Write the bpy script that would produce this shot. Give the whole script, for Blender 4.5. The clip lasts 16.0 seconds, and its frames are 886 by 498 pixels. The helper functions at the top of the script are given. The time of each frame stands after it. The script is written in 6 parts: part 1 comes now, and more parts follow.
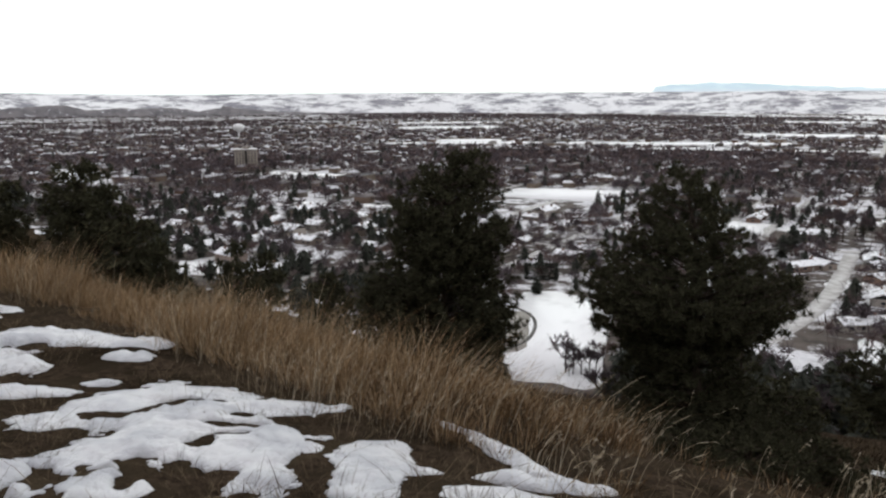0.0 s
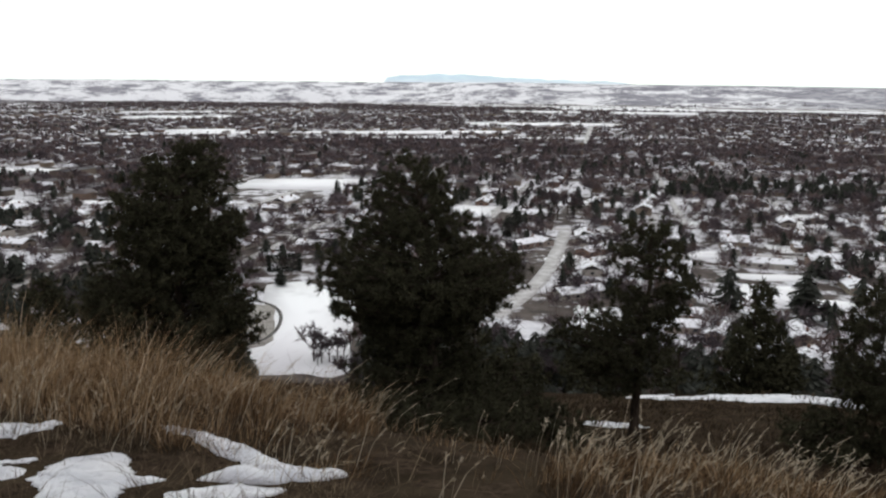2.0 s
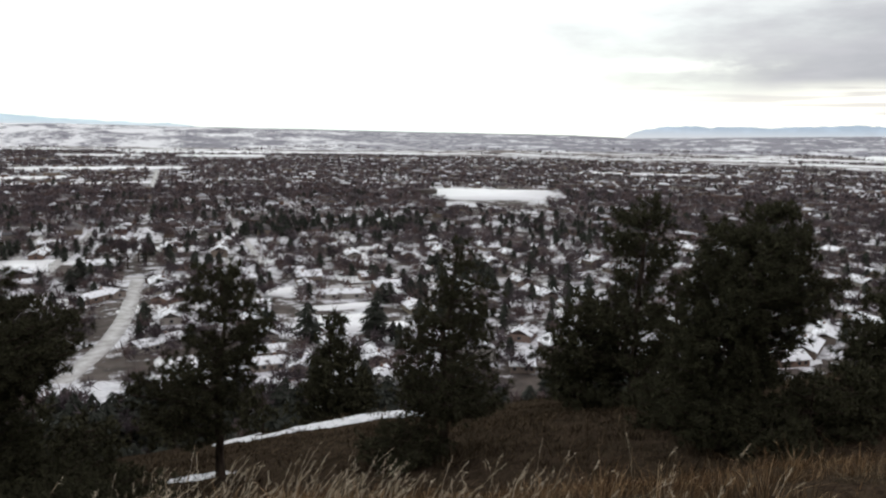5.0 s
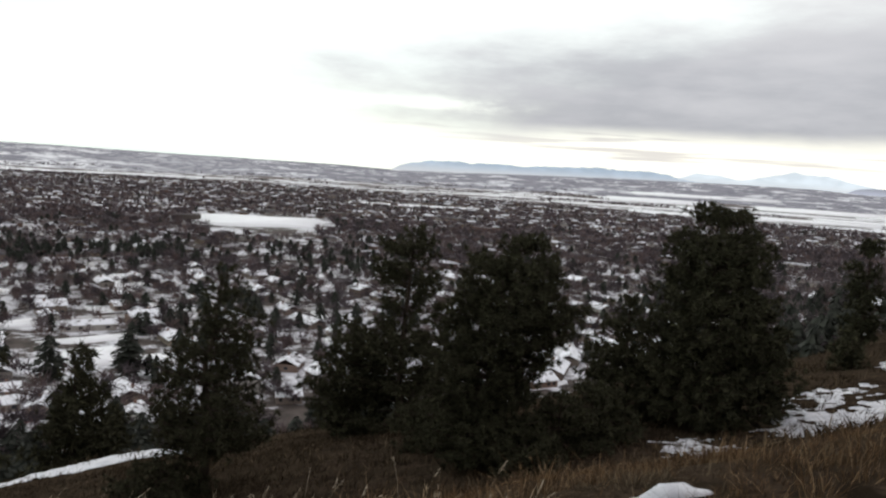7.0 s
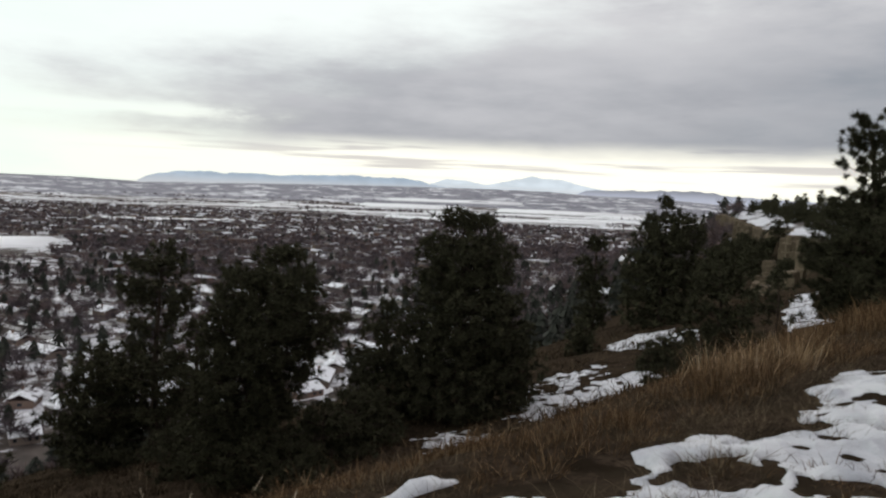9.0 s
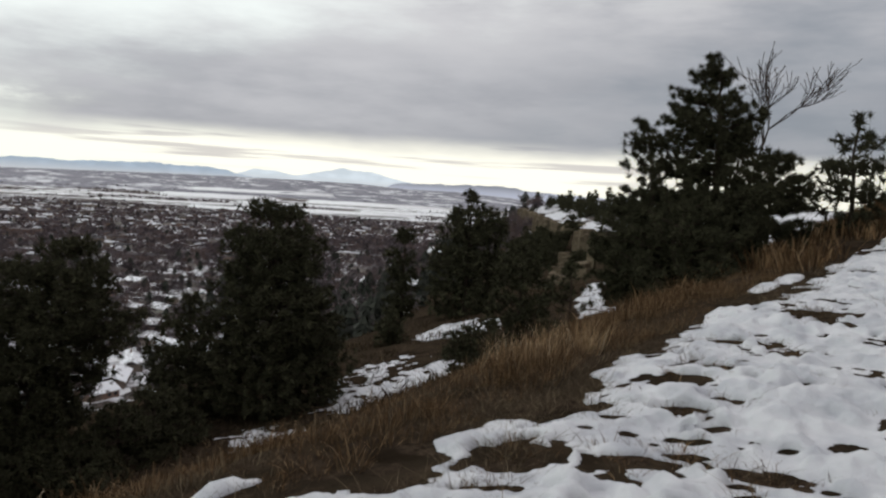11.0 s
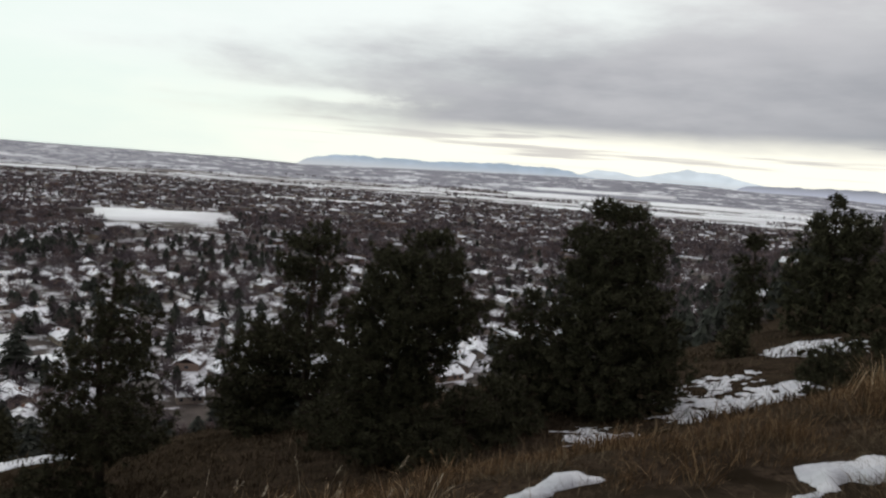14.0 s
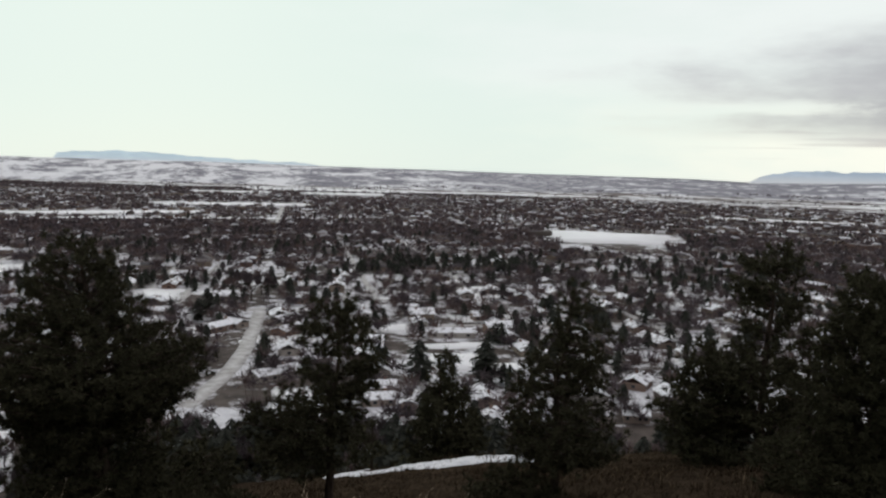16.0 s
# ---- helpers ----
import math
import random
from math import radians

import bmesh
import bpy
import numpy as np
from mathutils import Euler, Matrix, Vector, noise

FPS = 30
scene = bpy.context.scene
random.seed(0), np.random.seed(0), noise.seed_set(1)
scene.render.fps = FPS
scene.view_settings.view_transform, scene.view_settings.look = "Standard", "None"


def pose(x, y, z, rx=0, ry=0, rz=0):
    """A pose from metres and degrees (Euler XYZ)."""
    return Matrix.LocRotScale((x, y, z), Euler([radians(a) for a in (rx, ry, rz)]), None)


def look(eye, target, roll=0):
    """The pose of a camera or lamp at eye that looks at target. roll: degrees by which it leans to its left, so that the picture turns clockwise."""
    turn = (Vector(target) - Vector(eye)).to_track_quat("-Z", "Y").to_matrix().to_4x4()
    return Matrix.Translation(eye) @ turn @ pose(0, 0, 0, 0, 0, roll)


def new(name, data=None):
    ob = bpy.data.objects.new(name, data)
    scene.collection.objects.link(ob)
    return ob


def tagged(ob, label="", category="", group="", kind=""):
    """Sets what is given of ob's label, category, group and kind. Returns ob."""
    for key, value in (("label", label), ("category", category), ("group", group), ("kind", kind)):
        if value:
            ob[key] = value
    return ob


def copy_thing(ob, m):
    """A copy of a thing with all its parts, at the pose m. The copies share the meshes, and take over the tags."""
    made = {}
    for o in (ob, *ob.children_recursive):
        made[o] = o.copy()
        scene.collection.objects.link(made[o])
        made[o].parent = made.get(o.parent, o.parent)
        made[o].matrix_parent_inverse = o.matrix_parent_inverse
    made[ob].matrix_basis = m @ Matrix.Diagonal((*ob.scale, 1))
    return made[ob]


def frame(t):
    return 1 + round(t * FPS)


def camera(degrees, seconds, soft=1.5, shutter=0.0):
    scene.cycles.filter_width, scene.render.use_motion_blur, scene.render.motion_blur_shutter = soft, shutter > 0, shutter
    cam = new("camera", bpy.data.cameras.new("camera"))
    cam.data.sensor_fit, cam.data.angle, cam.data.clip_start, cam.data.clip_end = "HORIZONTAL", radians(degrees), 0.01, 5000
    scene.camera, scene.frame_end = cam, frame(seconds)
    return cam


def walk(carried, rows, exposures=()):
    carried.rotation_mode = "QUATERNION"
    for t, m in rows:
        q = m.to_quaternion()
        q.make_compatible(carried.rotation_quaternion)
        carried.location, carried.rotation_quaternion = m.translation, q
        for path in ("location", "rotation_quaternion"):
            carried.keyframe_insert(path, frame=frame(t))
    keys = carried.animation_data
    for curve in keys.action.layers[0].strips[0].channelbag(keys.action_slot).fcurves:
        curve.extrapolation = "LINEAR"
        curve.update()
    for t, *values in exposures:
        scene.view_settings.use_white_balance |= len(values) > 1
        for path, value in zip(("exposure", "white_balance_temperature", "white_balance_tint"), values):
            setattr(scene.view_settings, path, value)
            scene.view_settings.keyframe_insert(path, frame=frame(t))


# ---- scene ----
cam = camera(58.65, 16.0, soft=2.3)
EYE = 1.7
# seconds, place from the first eye, yaw, pitch, roll
ROWS = [
    (0.0, 0.0, 0.0, 0.0, 0.0, -10.94, 0.36),
    (0.5, 0.033, -0.0, -0.006, -5.4, -9.93, -0.49),
    (1.0, 0.05, 0.007, -0.014, -9.01, -11.15, -0.18),
    (1.5, 0.096, -0.008, -0.016, -13.62, -11.64, -0.38),
    (2.0, 0.135, -0.036, -0.006, -18.77, -11.71, -0.3),
    (2.5, 0.173, -0.054, -0.008, -24.59, -12.24, -0.9),
    (3.0, 0.195, -0.057, -0.006, -28.96, -10.87, -1.26),
    (3.5, 0.225, -0.082, -0.006, -32.89, -9.75, -1.14),
    (4.0, 0.255, -0.112, 0.01, -37.9, -8.94, -0.8),
    (4.2, 0.265, -0.12, 0.008, -40.7, -8.9, -0.25),
    (6.3, 0.345, -0.085, -0.02, -58.3, -6.65, -3.2),
    (6.5, 0.34, -0.085, -0.026, -60.07, -6.51, -2.88),
    (7.0, 0.294, -0.106, -0.006, -65.62, -5.75, -3.42),
    (7.5, 0.263, -0.134, 0.015, -70.46, -5.03, -2.67),
    (8.0, 0.246, -0.154, 0.026, -75.13, -4.57, -2.95),
    (8.5, 0.239, -0.193, 0.039, -79.37, -4.46, -2.3),
    (9.0, 0.226, -0.216, 0.033, -83.13, -4.3, -2.25),
    (9.5, 0.226, -0.23, 0.026, -87.14, -5.07, -3.19),
    (10.0, 0.222, -0.223, 0.041, -90.94, -4.3, -3.85),
    (10.2, 0.222, -0.225, 0.045, -92.65, -3.95, -3.85),
    (11.2, 0.195, -0.255, 0.06, -97.0, -4.3, -3.3),
    (12.3, 0.16, -0.272, 0.074, -93.2, -4.93, -2.75),
    (12.5, 0.166, -0.268, 0.073, -91.19, -4.6, -3.55),
    (13.0, 0.191, -0.241, 0.065, -86.19, -4.5, -3.87),
    (13.5, 0.22, -0.202, 0.046, -79.46, -5.3, -4.23),
    (14.0, 0.258, -0.154, 0.023, -72.39, -5.7, -3.94),
    (14.5, 0.306, -0.109, 0.003, -65.01, -5.9, -2.73),
    (15.0, 0.365, -0.054, 0.002, -56.39, -5.33, -1.97),
    (15.5, 0.388, -0.0, -0.01, -48.36, -5.72, -1.38),
    (16.0, 0.401, 0.048, -0.03, -40.74, -5.63, -1.5),
]
walk(cam, [(t, pose(x, y, EYE + z, 90 + pitch, roll, yaw)) for t, x, y, z, yaw, pitch, roll in ROWS],
     exposures=[(0.0, -0.26), (4.0, -0.3), (7.0, -0.42), (10.0, -0.64), (12.5, -0.64), (14.5, -0.68), (16.0, -0.76)])

# ---- world and sun ----
world = bpy.data.worlds.new("overcast_sky")
scene.world = world
world.use_nodes = True
wn, wl = world.node_tree.nodes, world.node_tree.links
wn.clear()


def wnode(kind, **values):
    n = wn.new(kind)
    for k, v in values.items():
        if k == "operation":
            n.operation = v
        elif k == "blend_type":
            n.blend_type = v
    return n


def wmath(op, a, b=None, c=None, clamp=False):
    n = wnode("ShaderNodeMath", operation=op)
    n.use_clamp = clamp
    for i, v in enumerate((a, b, c)):
        if v is None:
            continue
        if isinstance(v, (int, float)):
            n.inputs[i].default_value = v
        else:
            wl.new(v, n.inputs[i])
    return n.outputs[0]


def wstep(value, lo, hi):
    n = wn.new("ShaderNodeMapRange")
    n.interpolation_type = "SMOOTHSTEP"
    wl.new(value, n.inputs["Value"])
    n.inputs["From Min"].default_value, n.inputs["From Max"].default_value = lo, hi
    return n.outputs["Result"]


def wmix(factor, a, b):
    n = wn.new("ShaderNodeMix")
    n.data_type = "RGBA"
    wl.new(factor, n.inputs[0])
    for i, v in ((6, a), (7, b)):
        if isinstance(v, tuple):
            n.inputs[i].default_value = (*v, 1)
        else:
            wl.new(v, n.inputs[i])
    return n.outputs[2]


coords = wn.new("ShaderNodeTexCoord").outputs["Generated"]
sep = wn.new("ShaderNodeSeparateXYZ")
wl.new(coords, sep.inputs[0])
SX, SY, SZ = sep.outputs
# streaky cloud noise: directions squeezed towards the horizon
stretch = wn.new("ShaderNodeMapping")
stretch.inputs["Scale"].default_value = (1.0, 1.0, 5.0)
wl.new(coords, stretch.inputs["Vector"])


def wnoise(scale, detail, rough, w):
    n = wn.new("ShaderNodeTexNoise")
    n.noise_dimensions = "4D"
    n.inputs["W"].default_value = w
    n.inputs["Scale"].default_value, n.inputs["Detail"].default_value, n.inputs["Roughness"].default_value = scale, detail, rough
    wl.new(stretch.outputs[0], n.inputs["Vector"])
    return n.outputs["Fac"]


cloud_a, cloud_b = wnoise(1.7, 5, 0.5, 1.3), wnoise(5.0, 4, 0.55, 4.1)
stretch.inputs["Scale"].default_value = (1.0, 1.0, 4.0)
cloud_c = wnoise(7.0, 6, 0.6, 2.7)
sky = wn.new("ShaderNodeTexSky")
sky.sky_type = "NISHITA"
sky.sun_disc = False
sky.sun_elevation, sky.sun_rotation = radians(24), radians(20)
clear = wn.new("ShaderNodeMix")
clear.data_type = "RGBA"
clear.blend_type = "MULTIPLY"
clear.inputs[0].default_value = 1.0
wl.new(sky.outputs[0], clear.inputs[6])
clear.inputs[7].default_value = (0.08, 0.08, 0.08, 1)
# how far a direction points west-north-west, into the grey bank
west = wmath("ADD", wmath("MULTIPLY", SX, math.sin(radians(128))), wmath("MULTIPLY", SY, math.cos(radians(128))))
west = wmath("ADD", west, wmath("ADD", wmath("MULTIPLY", wmath("SUBTRACT", cloud_a, 0.5), 0.55), wmath("MULTIPLY", wmath("SUBTRACT", cloud_c, 0.5), 0.45)))
south = wmath("ADD", wmath("MULTIPLY", SX, math.sin(radians(8))), wmath("MULTIPLY", SY, math.cos(radians(8))))
height = wmath("ADD", SZ, wmath("MULTIPLY", wmath("SUBTRACT", cloud_b, 0.5), 0.034))
veil = wmix(wstep(south, -0.5, 0.9), (0.68, 0.69, 0.70), (1.35, 1.55, 1.46))
veil = wmix(wmath("MULTIPLY", wstep(west, -0.1, 0.5), wstep(SY, -0.6, 0.0)), veil, (1.55, 1.64, 1.6))
veil = wmix(wstep(height, 0.35, 0.95), veil, (1.36, 1.31, 1.38))
shade = wmix(wstep(wmath("ADD", wmath("MULTIPLY", cloud_b, 0.5), wmath("MULTIPLY", cloud_c, 0.5)), 0.30, 0.70), (0.58, 0.595, 0.65), (0.88, 0.88, 0.925))
shade = wmix(wmath("MULTIPLY", wstep(height, 0.09, 0.26), wmath("SUBTRACT", 1.0, wmath("MULTIPLY", wstep(west, 0.72, 0.98), 0.8))), shade, (1.15, 1.14, 1.16))
# the bank leans: low down it reaches further south
lean = wmath("SUBTRACT", west, wmath("MULTIPLY", wmath("MAXIMUM", wmath("SUBTRACT", SZ, 0.125), 0.0), 3.0))
shade = wmix(wstep(west, 0.85, 1.1), shade, (0.46, 0.50, 0.565))
bank = wmath("MULTIPLY", wstep(lean, 0.25, 0.60), wstep(height, 0.037, 0.068))
# a bright gap between two tongues of the bank
gap = wmath("MULTIPLY", wmath("MULTIPLY", wstep(height, 0.070, 0.078), wmath("SUBTRACT", 1.0, wstep(height, 0.084, 0.096))), wmath("SUBTRACT", 1.0, wstep(west, 0.40, 0.52)))
bank = wmath("MULTIPLY", bank, wmath("SUBTRACT", 1.0, wmath("MULTIPLY", gap, 0.85)))
low = wmix(wstep(west, 0.05, 0.8), (1.35, 1.55, 1.46), (1.9, 1.86, 1.62))
flat = wn.new("ShaderNodeMapping")
flat.inputs["Scale"].default_value = (1.0, 1.0, 26.0)
wl.new(coords, flat.inputs["Vector"])
wisps = wn.new("ShaderNodeTexNoise")
wisps.inputs["Scale"].default_value, wisps.inputs["Detail"].default_value, wisps.inputs["Roughness"].default_value = 3.6, 4, 0.5
wl.new(flat.outputs[0], wisps.inputs["Vector"])
streak = wmath("MULTIPLY", wstep(wisps.outputs["Fac"], 0.56, 0.66), wstep(SZ, 0.012, 0.02))
low = wmix(wmath("MULTIPLY", wmath("MULTIPLY", streak, 0.8), wstep(west, 0.3, 0.7)), low, (0.98, 0.93, 0.92))
veil = wmix(wstep(height, 0.05, 0.14), low, veil)
cover = wmix(bank, veil, shade)
cover_fac = wn.new("ShaderNodeValue")
cover_fac.outputs[0].default_value = 0.92
dome = wmix(cover_fac.outputs[0], clear.outputs[2], cover)
# below the horizon: light from snowy ground
dome = wmix(wstep(SZ, -0.06, -0.02), (0.25, 0.25, 0.26), dome)
back = wn.new("ShaderNodeBackground")
back.inputs["Strength"].default_value = 1.0
wl.new(dome, back.inputs["Color"])
wl.new(back.outputs[0], wn.new("ShaderNodeOutputWorld").inputs["Surface"])

sun = new("sun", bpy.data.lights.new("sun", "SUN"))
sun.data.energy, sun.data.angle, sun.data.color = 0.5, radians(25), (1.0, 0.98, 0.95)
sun.matrix_world = look((30, 80, 40), (0, 0, 0))


# ---- materials ----
class Mat:
    """A principled material with small helpers for procedural colour and relief."""

    def __init__(self, name, rough=0.9, metal=0.0, spec=0.3):
        self.m = bpy.data.materials.new(name)
        self.m.use_nodes = True
        self.n, self.l = self.m.node_tree.nodes, self.m.node_tree.links
        self.b = self.n["Principled BSDF"]
        self.b.inputs["Roughness"].default_value = rough
        self.b.inputs["Metallic"].default_value = metal
        self.b.inputs["Specular IOR Level"].default_value = spec
        self.pos = self.n.new("ShaderNodeNewGeometry").outputs["Position"]

    def noise(self, scale, detail=3, rough=0.55, vec=None, stretch=None):
        n = self.n.new("ShaderNodeTexNoise")
        n.inputs["Scale"].default_value, n.inputs["Detail"].default_value, n.inputs["Roughness"].default_value = scale, detail, rough
        src = vec or self.pos
        if stretch:
            mp = self.n.new("ShaderNodeMapping")
            mp.inputs["Scale"].default_value = stretch
            self.l.new(src, mp.inputs["Vector"])
            src = mp.outputs[0]
        self.l.new(src, n.inputs["Vector"])
        return n.outputs["Fac"]

    def rnd(self):
        return self.n.new("ShaderNodeObjectInfo").outputs["Random"]

    def island(self):
        return self.n.new("ShaderNodeNewGeometry").outputs["Random Per Island"]

    def step(self, value, lo, hi):
        n = self.n.new("ShaderNodeMapRange")
        n.interpolation_type = "SMOOTHSTEP"
        self.l.new(value, n.inputs["Value"])
        n.inputs["From Min"].default_value, n.inputs["From Max"].default_value = lo, hi
        return n.outputs["Result"]

    def math(self, op, a, b):
        n = self.n.new("ShaderNodeMath")
        n.operation = op
        for i, v in enumerate((a, b)):
            if isinstance(v, (int, float)):
                n.inputs[i].default_value = v
            else:
                self.l.new(v, n.inputs[i])
        return n.outputs[0]

    def mix(self, f, a, b):
        n = self.n.new("ShaderNodeMix")
        n.data_type = "RGBA"
        if isinstance(f, float):
            n.inputs[0].default_value = f
        else:
            self.l.new(f, n.inputs[0])
        for i, v in ((6, a), (7, b)):
            if isinstance(v, tuple):
                n.inputs[i].default_value = (*v, 1)
            else:
                self.l.new(v, n.inputs[i])
        return n.outputs[2]

    def ramp(self, value, *stops):
        n = self.n.new("ShaderNodeValToRGB")
        e = n.color_ramp.elements
        while len(e) < len(stops):
            e.new(0.5)
        for k, (p, c) in zip(e, stops):
            k.position, k.color = p, (*c, 1)
        self.l.new(value, n.inputs[0])
        return n.outputs[0]

    def colour(self, c):
        if isinstance(c, tuple):
            self.b.inputs["Base Color"].default_value = (*c, 1)
        else:
            self.l.new(c, self.b.inputs["Base Color"])
        return self

    def bump(self, value, dist, strength=1.0):
        n = self.n.new("ShaderNodeBump")
        n.inputs["Distance"].default_value, n.inputs["Strength"].default_value = dist, strength
        self.l.new(value, n.inputs["Height"])
        self.l.new(n.outputs[0], self.b.inputs["Normal"])
        return self


def make_materials():
    d = {}
    m = Mat("dry_hillside", 1.0, spec=0.0)
    base = m.ramp(m.noise(0.9, 6, 0.65), (0.3, (0.019, 0.0138, 0.0096)), (0.5, (0.035, 0.0263, 0.018)), (0.7, (0.066, 0.05, 0.033)))
    stones = m.ramp(m.noise(14, 4, 0.7), (0.35, (0.022, 0.0155, 0.0115)), (0.7, (0.085, 0.062, 0.043)))
    m.colour(m.mix(m.step(m.noise(3.0, 4), 0.42, 0.62), base, stones)).bump(m.noise(18, 5, 0.7), 0.05)
    d["hillside"] = m.m
    m = Mat("town_ground", 0.9, spec=0.15)
    lawn = m.ramp(m.noise(0.15, 4), (0.3, (0.05, 0.041, 0.037)), (0.7, (0.115, 0.095, 0.083)))
    snow = m.ramp(m.noise(0.5, 3), (0.3, (0.52, 0.52, 0.55)), (0.7, (0.78, 0.78, 0.8)))
    patches = m.math("ADD", m.math("MULTIPLY", m.noise(0.012, 3), 0.55), m.math("MULTIPLY", m.noise(0.09, 5, 0.65), 0.45))
    m.colour(m.mix(m.step(patches, 0.475, 0.535), lawn, snow))
    d["town"] = m.m
    m = Mat("dark_bluffs", 0.95, spec=0.1)
    m.colour(m.mix(m.step(m.noise(0.03, 5, 0.7), 0.6, 0.68), m.ramp(m.noise(0.012, 4), (0.3, (0.12, 0.115, 0.125)), (0.7, (0.22, 0.205, 0.21))), (0.7, 0.72, 0.75)))
    d["bluff"] = m.m
    m = Mat("farmland", 0.9, spec=0.15)
    crop = m.ramp(m.noise(0.01, 4), (0.3, (0.12, 0.105, 0.105)), (0.7, (0.22, 0.19, 0.17)))
    strips = m.math("ADD", m.math("MULTIPLY", m.noise(0.002, 3, stretch=(7, 1, 1)), 0.6), m.math("MULTIPLY", m.noise(0.02, 3, 0.6), 0.4))
    m.colour(m.mix(m.step(strips, 0.5, 0.545), crop, (0.8, 0.81, 0.83)))
    d["farm"] = m.m
    m = Mat("snowy_hills", 0.9, spec=0.15)
    # blue-grey lean of this brush puts distance haze into its colour
    brush = m.ramp(m.noise(0.02, 5), (0.3, (0.17, 0.172, 0.205)), (0.7, (0.34, 0.33, 0.36)))
    patches = m.math("ADD", m.math("MULTIPLY", m.noise(0.006, 5, 0.62), 0.6), m.math("MULTIPLY", m.noise(0.03, 5, 0.7, stretch=(1, 1, 6)), 0.4))
    split = m.n.new("ShaderNodeVectorMath")
    split.operation = "NORMALIZE"
    m.l.new(m.pos, split.inputs[0])
    parts = m.n.new("ShaderNodeSeparateXYZ")
    m.l.new(split.outputs[0], parts.inputs[0])
    # more open brush and bare crop land towards the west
    patches = m.math("ADD", patches, m.math("MULTIPLY", m.step(parts.outputs[0], 0.35, 0.7), 0.05))
    facing = m.n.new("ShaderNodeSeparateXYZ")
    m.l.new(m.n.new("ShaderNodeNewGeometry").outputs["True Normal"], facing.inputs[0])
    patches = m.math("ADD", patches, m.math("MULTIPLY", m.math("SUBTRACT", 1.0, m.step(facing.outputs[2], 0.80, 0.96)), 0.14))
    rows = m.math("ADD", m.math("MULTIPLY", m.noise(0.006, 5, 0.65), 0.65), m.math("MULTIPLY", m.noise(0.028, 4, 0.6), 0.35))
    tilled = m.mix(m.step(rows, 0.52, 0.58), brush, (0.74, 0.745, 0.77))
    m.colour(m.mix(m.step(parts.outputs[0], 0.62, 0.85), m.mix(m.step(patches, 0.465, 0.57), (0.83, 0.835, 0.85), brush), tilled))
    d["hills"] = m.m
    m = Mat("snow", 0.7, spec=0.25)
    m.b.inputs["Subsurface Weight"].default_value = 0.0
    tint = m.ramp(m.noise(2.5, 4), (0.3, (0.48, 0.49, 0.53)), (0.6, (0.73, 0.73, 0.75)))
    dirt = m.step(m.noise(9, 5, 0.7), 0.66, 0.78)
    m.colour(m.mix(dirt, tint, (0.35, 0.29, 0.22))).bump(m.noise(16, 6, 0.72), 0.035, 0.9)
    d["snow"] = m.m
    m = Mat("field_snow", 0.8, spec=0.2)
    m.colour(m.ramp(m.noise(0.05, 5, 0.65), (0.2, (0.7, 0.7, 0.71)), (0.42, (0.91, 0.915, 0.925))))
    d["field"] = m.m
    m = Mat("dry_grass", 0.9, spec=0.06)
    m.colour(m.ramp(m.island(), (0.0, (0.055, 0.033, 0.018)), (0.42, (0.2, 0.126, 0.066)), (0.8, (0.43, 0.295, 0.17)), (1.0, (0.64, 0.51, 0.36))))
    d["grass"] = m.m
    m = Mat("dead_brush", 1.0, spec=0.0)
    m.colour(m.ramp(m.island(), (0.0, (0.02, 0.0145, 0.0095)), (0.7, (0.056, 0.04, 0.026)), (1.0, (0.15, 0.112, 0.07))))
    d["brush"] = m.m
    m = Mat("rusty_grass", 0.95, spec=0.03)
    m.colour(m.ramp(m.island(), (0.0, (0.027, 0.0155, 0.009)), (0.5, (0.086, 0.051, 0.026)), (0.85, (0.185, 0.115, 0.06)), (1.0, (0.33, 0.23, 0.135))))
    d["rust"] = m.m
    m = Mat("matted_grass", 1.0, spec=0.0)
    m.colour(m.ramp(m.island(), (0.0, (0.03, 0.021, 0.014)), (0.5, (0.085, 0.062, 0.041)), (1.0, (0.2, 0.155, 0.1))))
    d["mat"] = m.m
    m = Mat("pale_straw", 0.75, spec=0.25)
    m.colour(m.ramp(m.island(), (0.0, (0.22, 0.16, 0.095)), (1.0, (0.6, 0.52, 0.4))))
    d["straw"] = m.m
    m = Mat("pine_needles", 0.95, spec=0.02)
    m.colour(m.ramp(m.island(), (0.0, (0.036, 0.035, 0.0225)), (0.6, (0.055, 0.053, 0.033)), (1.0, (0.079, 0.076, 0.043))))
    d["needles"] = m.m
    m = Mat("pine_bark", 1.0, spec=0.0)
    m.colour(m.ramp(m.noise(9, 5, 0.65, stretch=(1, 1, 0.25)), (0.35, (0.024, 0.019, 0.016)), (0.65, (0.085, 0.064, 0.05)))).bump(m.noise(14, 4, stretch=(1, 1, 0.2)), 0.03)
    d["bark"] = m.m
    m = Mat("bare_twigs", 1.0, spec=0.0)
    # purplish bark tone, which also carries distance haze over the far trees
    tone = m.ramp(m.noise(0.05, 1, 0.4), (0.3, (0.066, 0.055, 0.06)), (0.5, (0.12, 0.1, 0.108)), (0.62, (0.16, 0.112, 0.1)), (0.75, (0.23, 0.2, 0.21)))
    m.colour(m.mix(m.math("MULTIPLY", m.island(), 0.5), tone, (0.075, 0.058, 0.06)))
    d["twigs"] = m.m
    m = Mat("spruce_foliage", 0.8, spec=0.15)
    m.colour(m.ramp(m.island(), (0.0, (0.016, 0.018, 0.014)), (1.0, (0.042, 0.045, 0.035))))
    d["spruce"] = m.m
    m = Mat("house_wall", 0.8, spec=0.2)
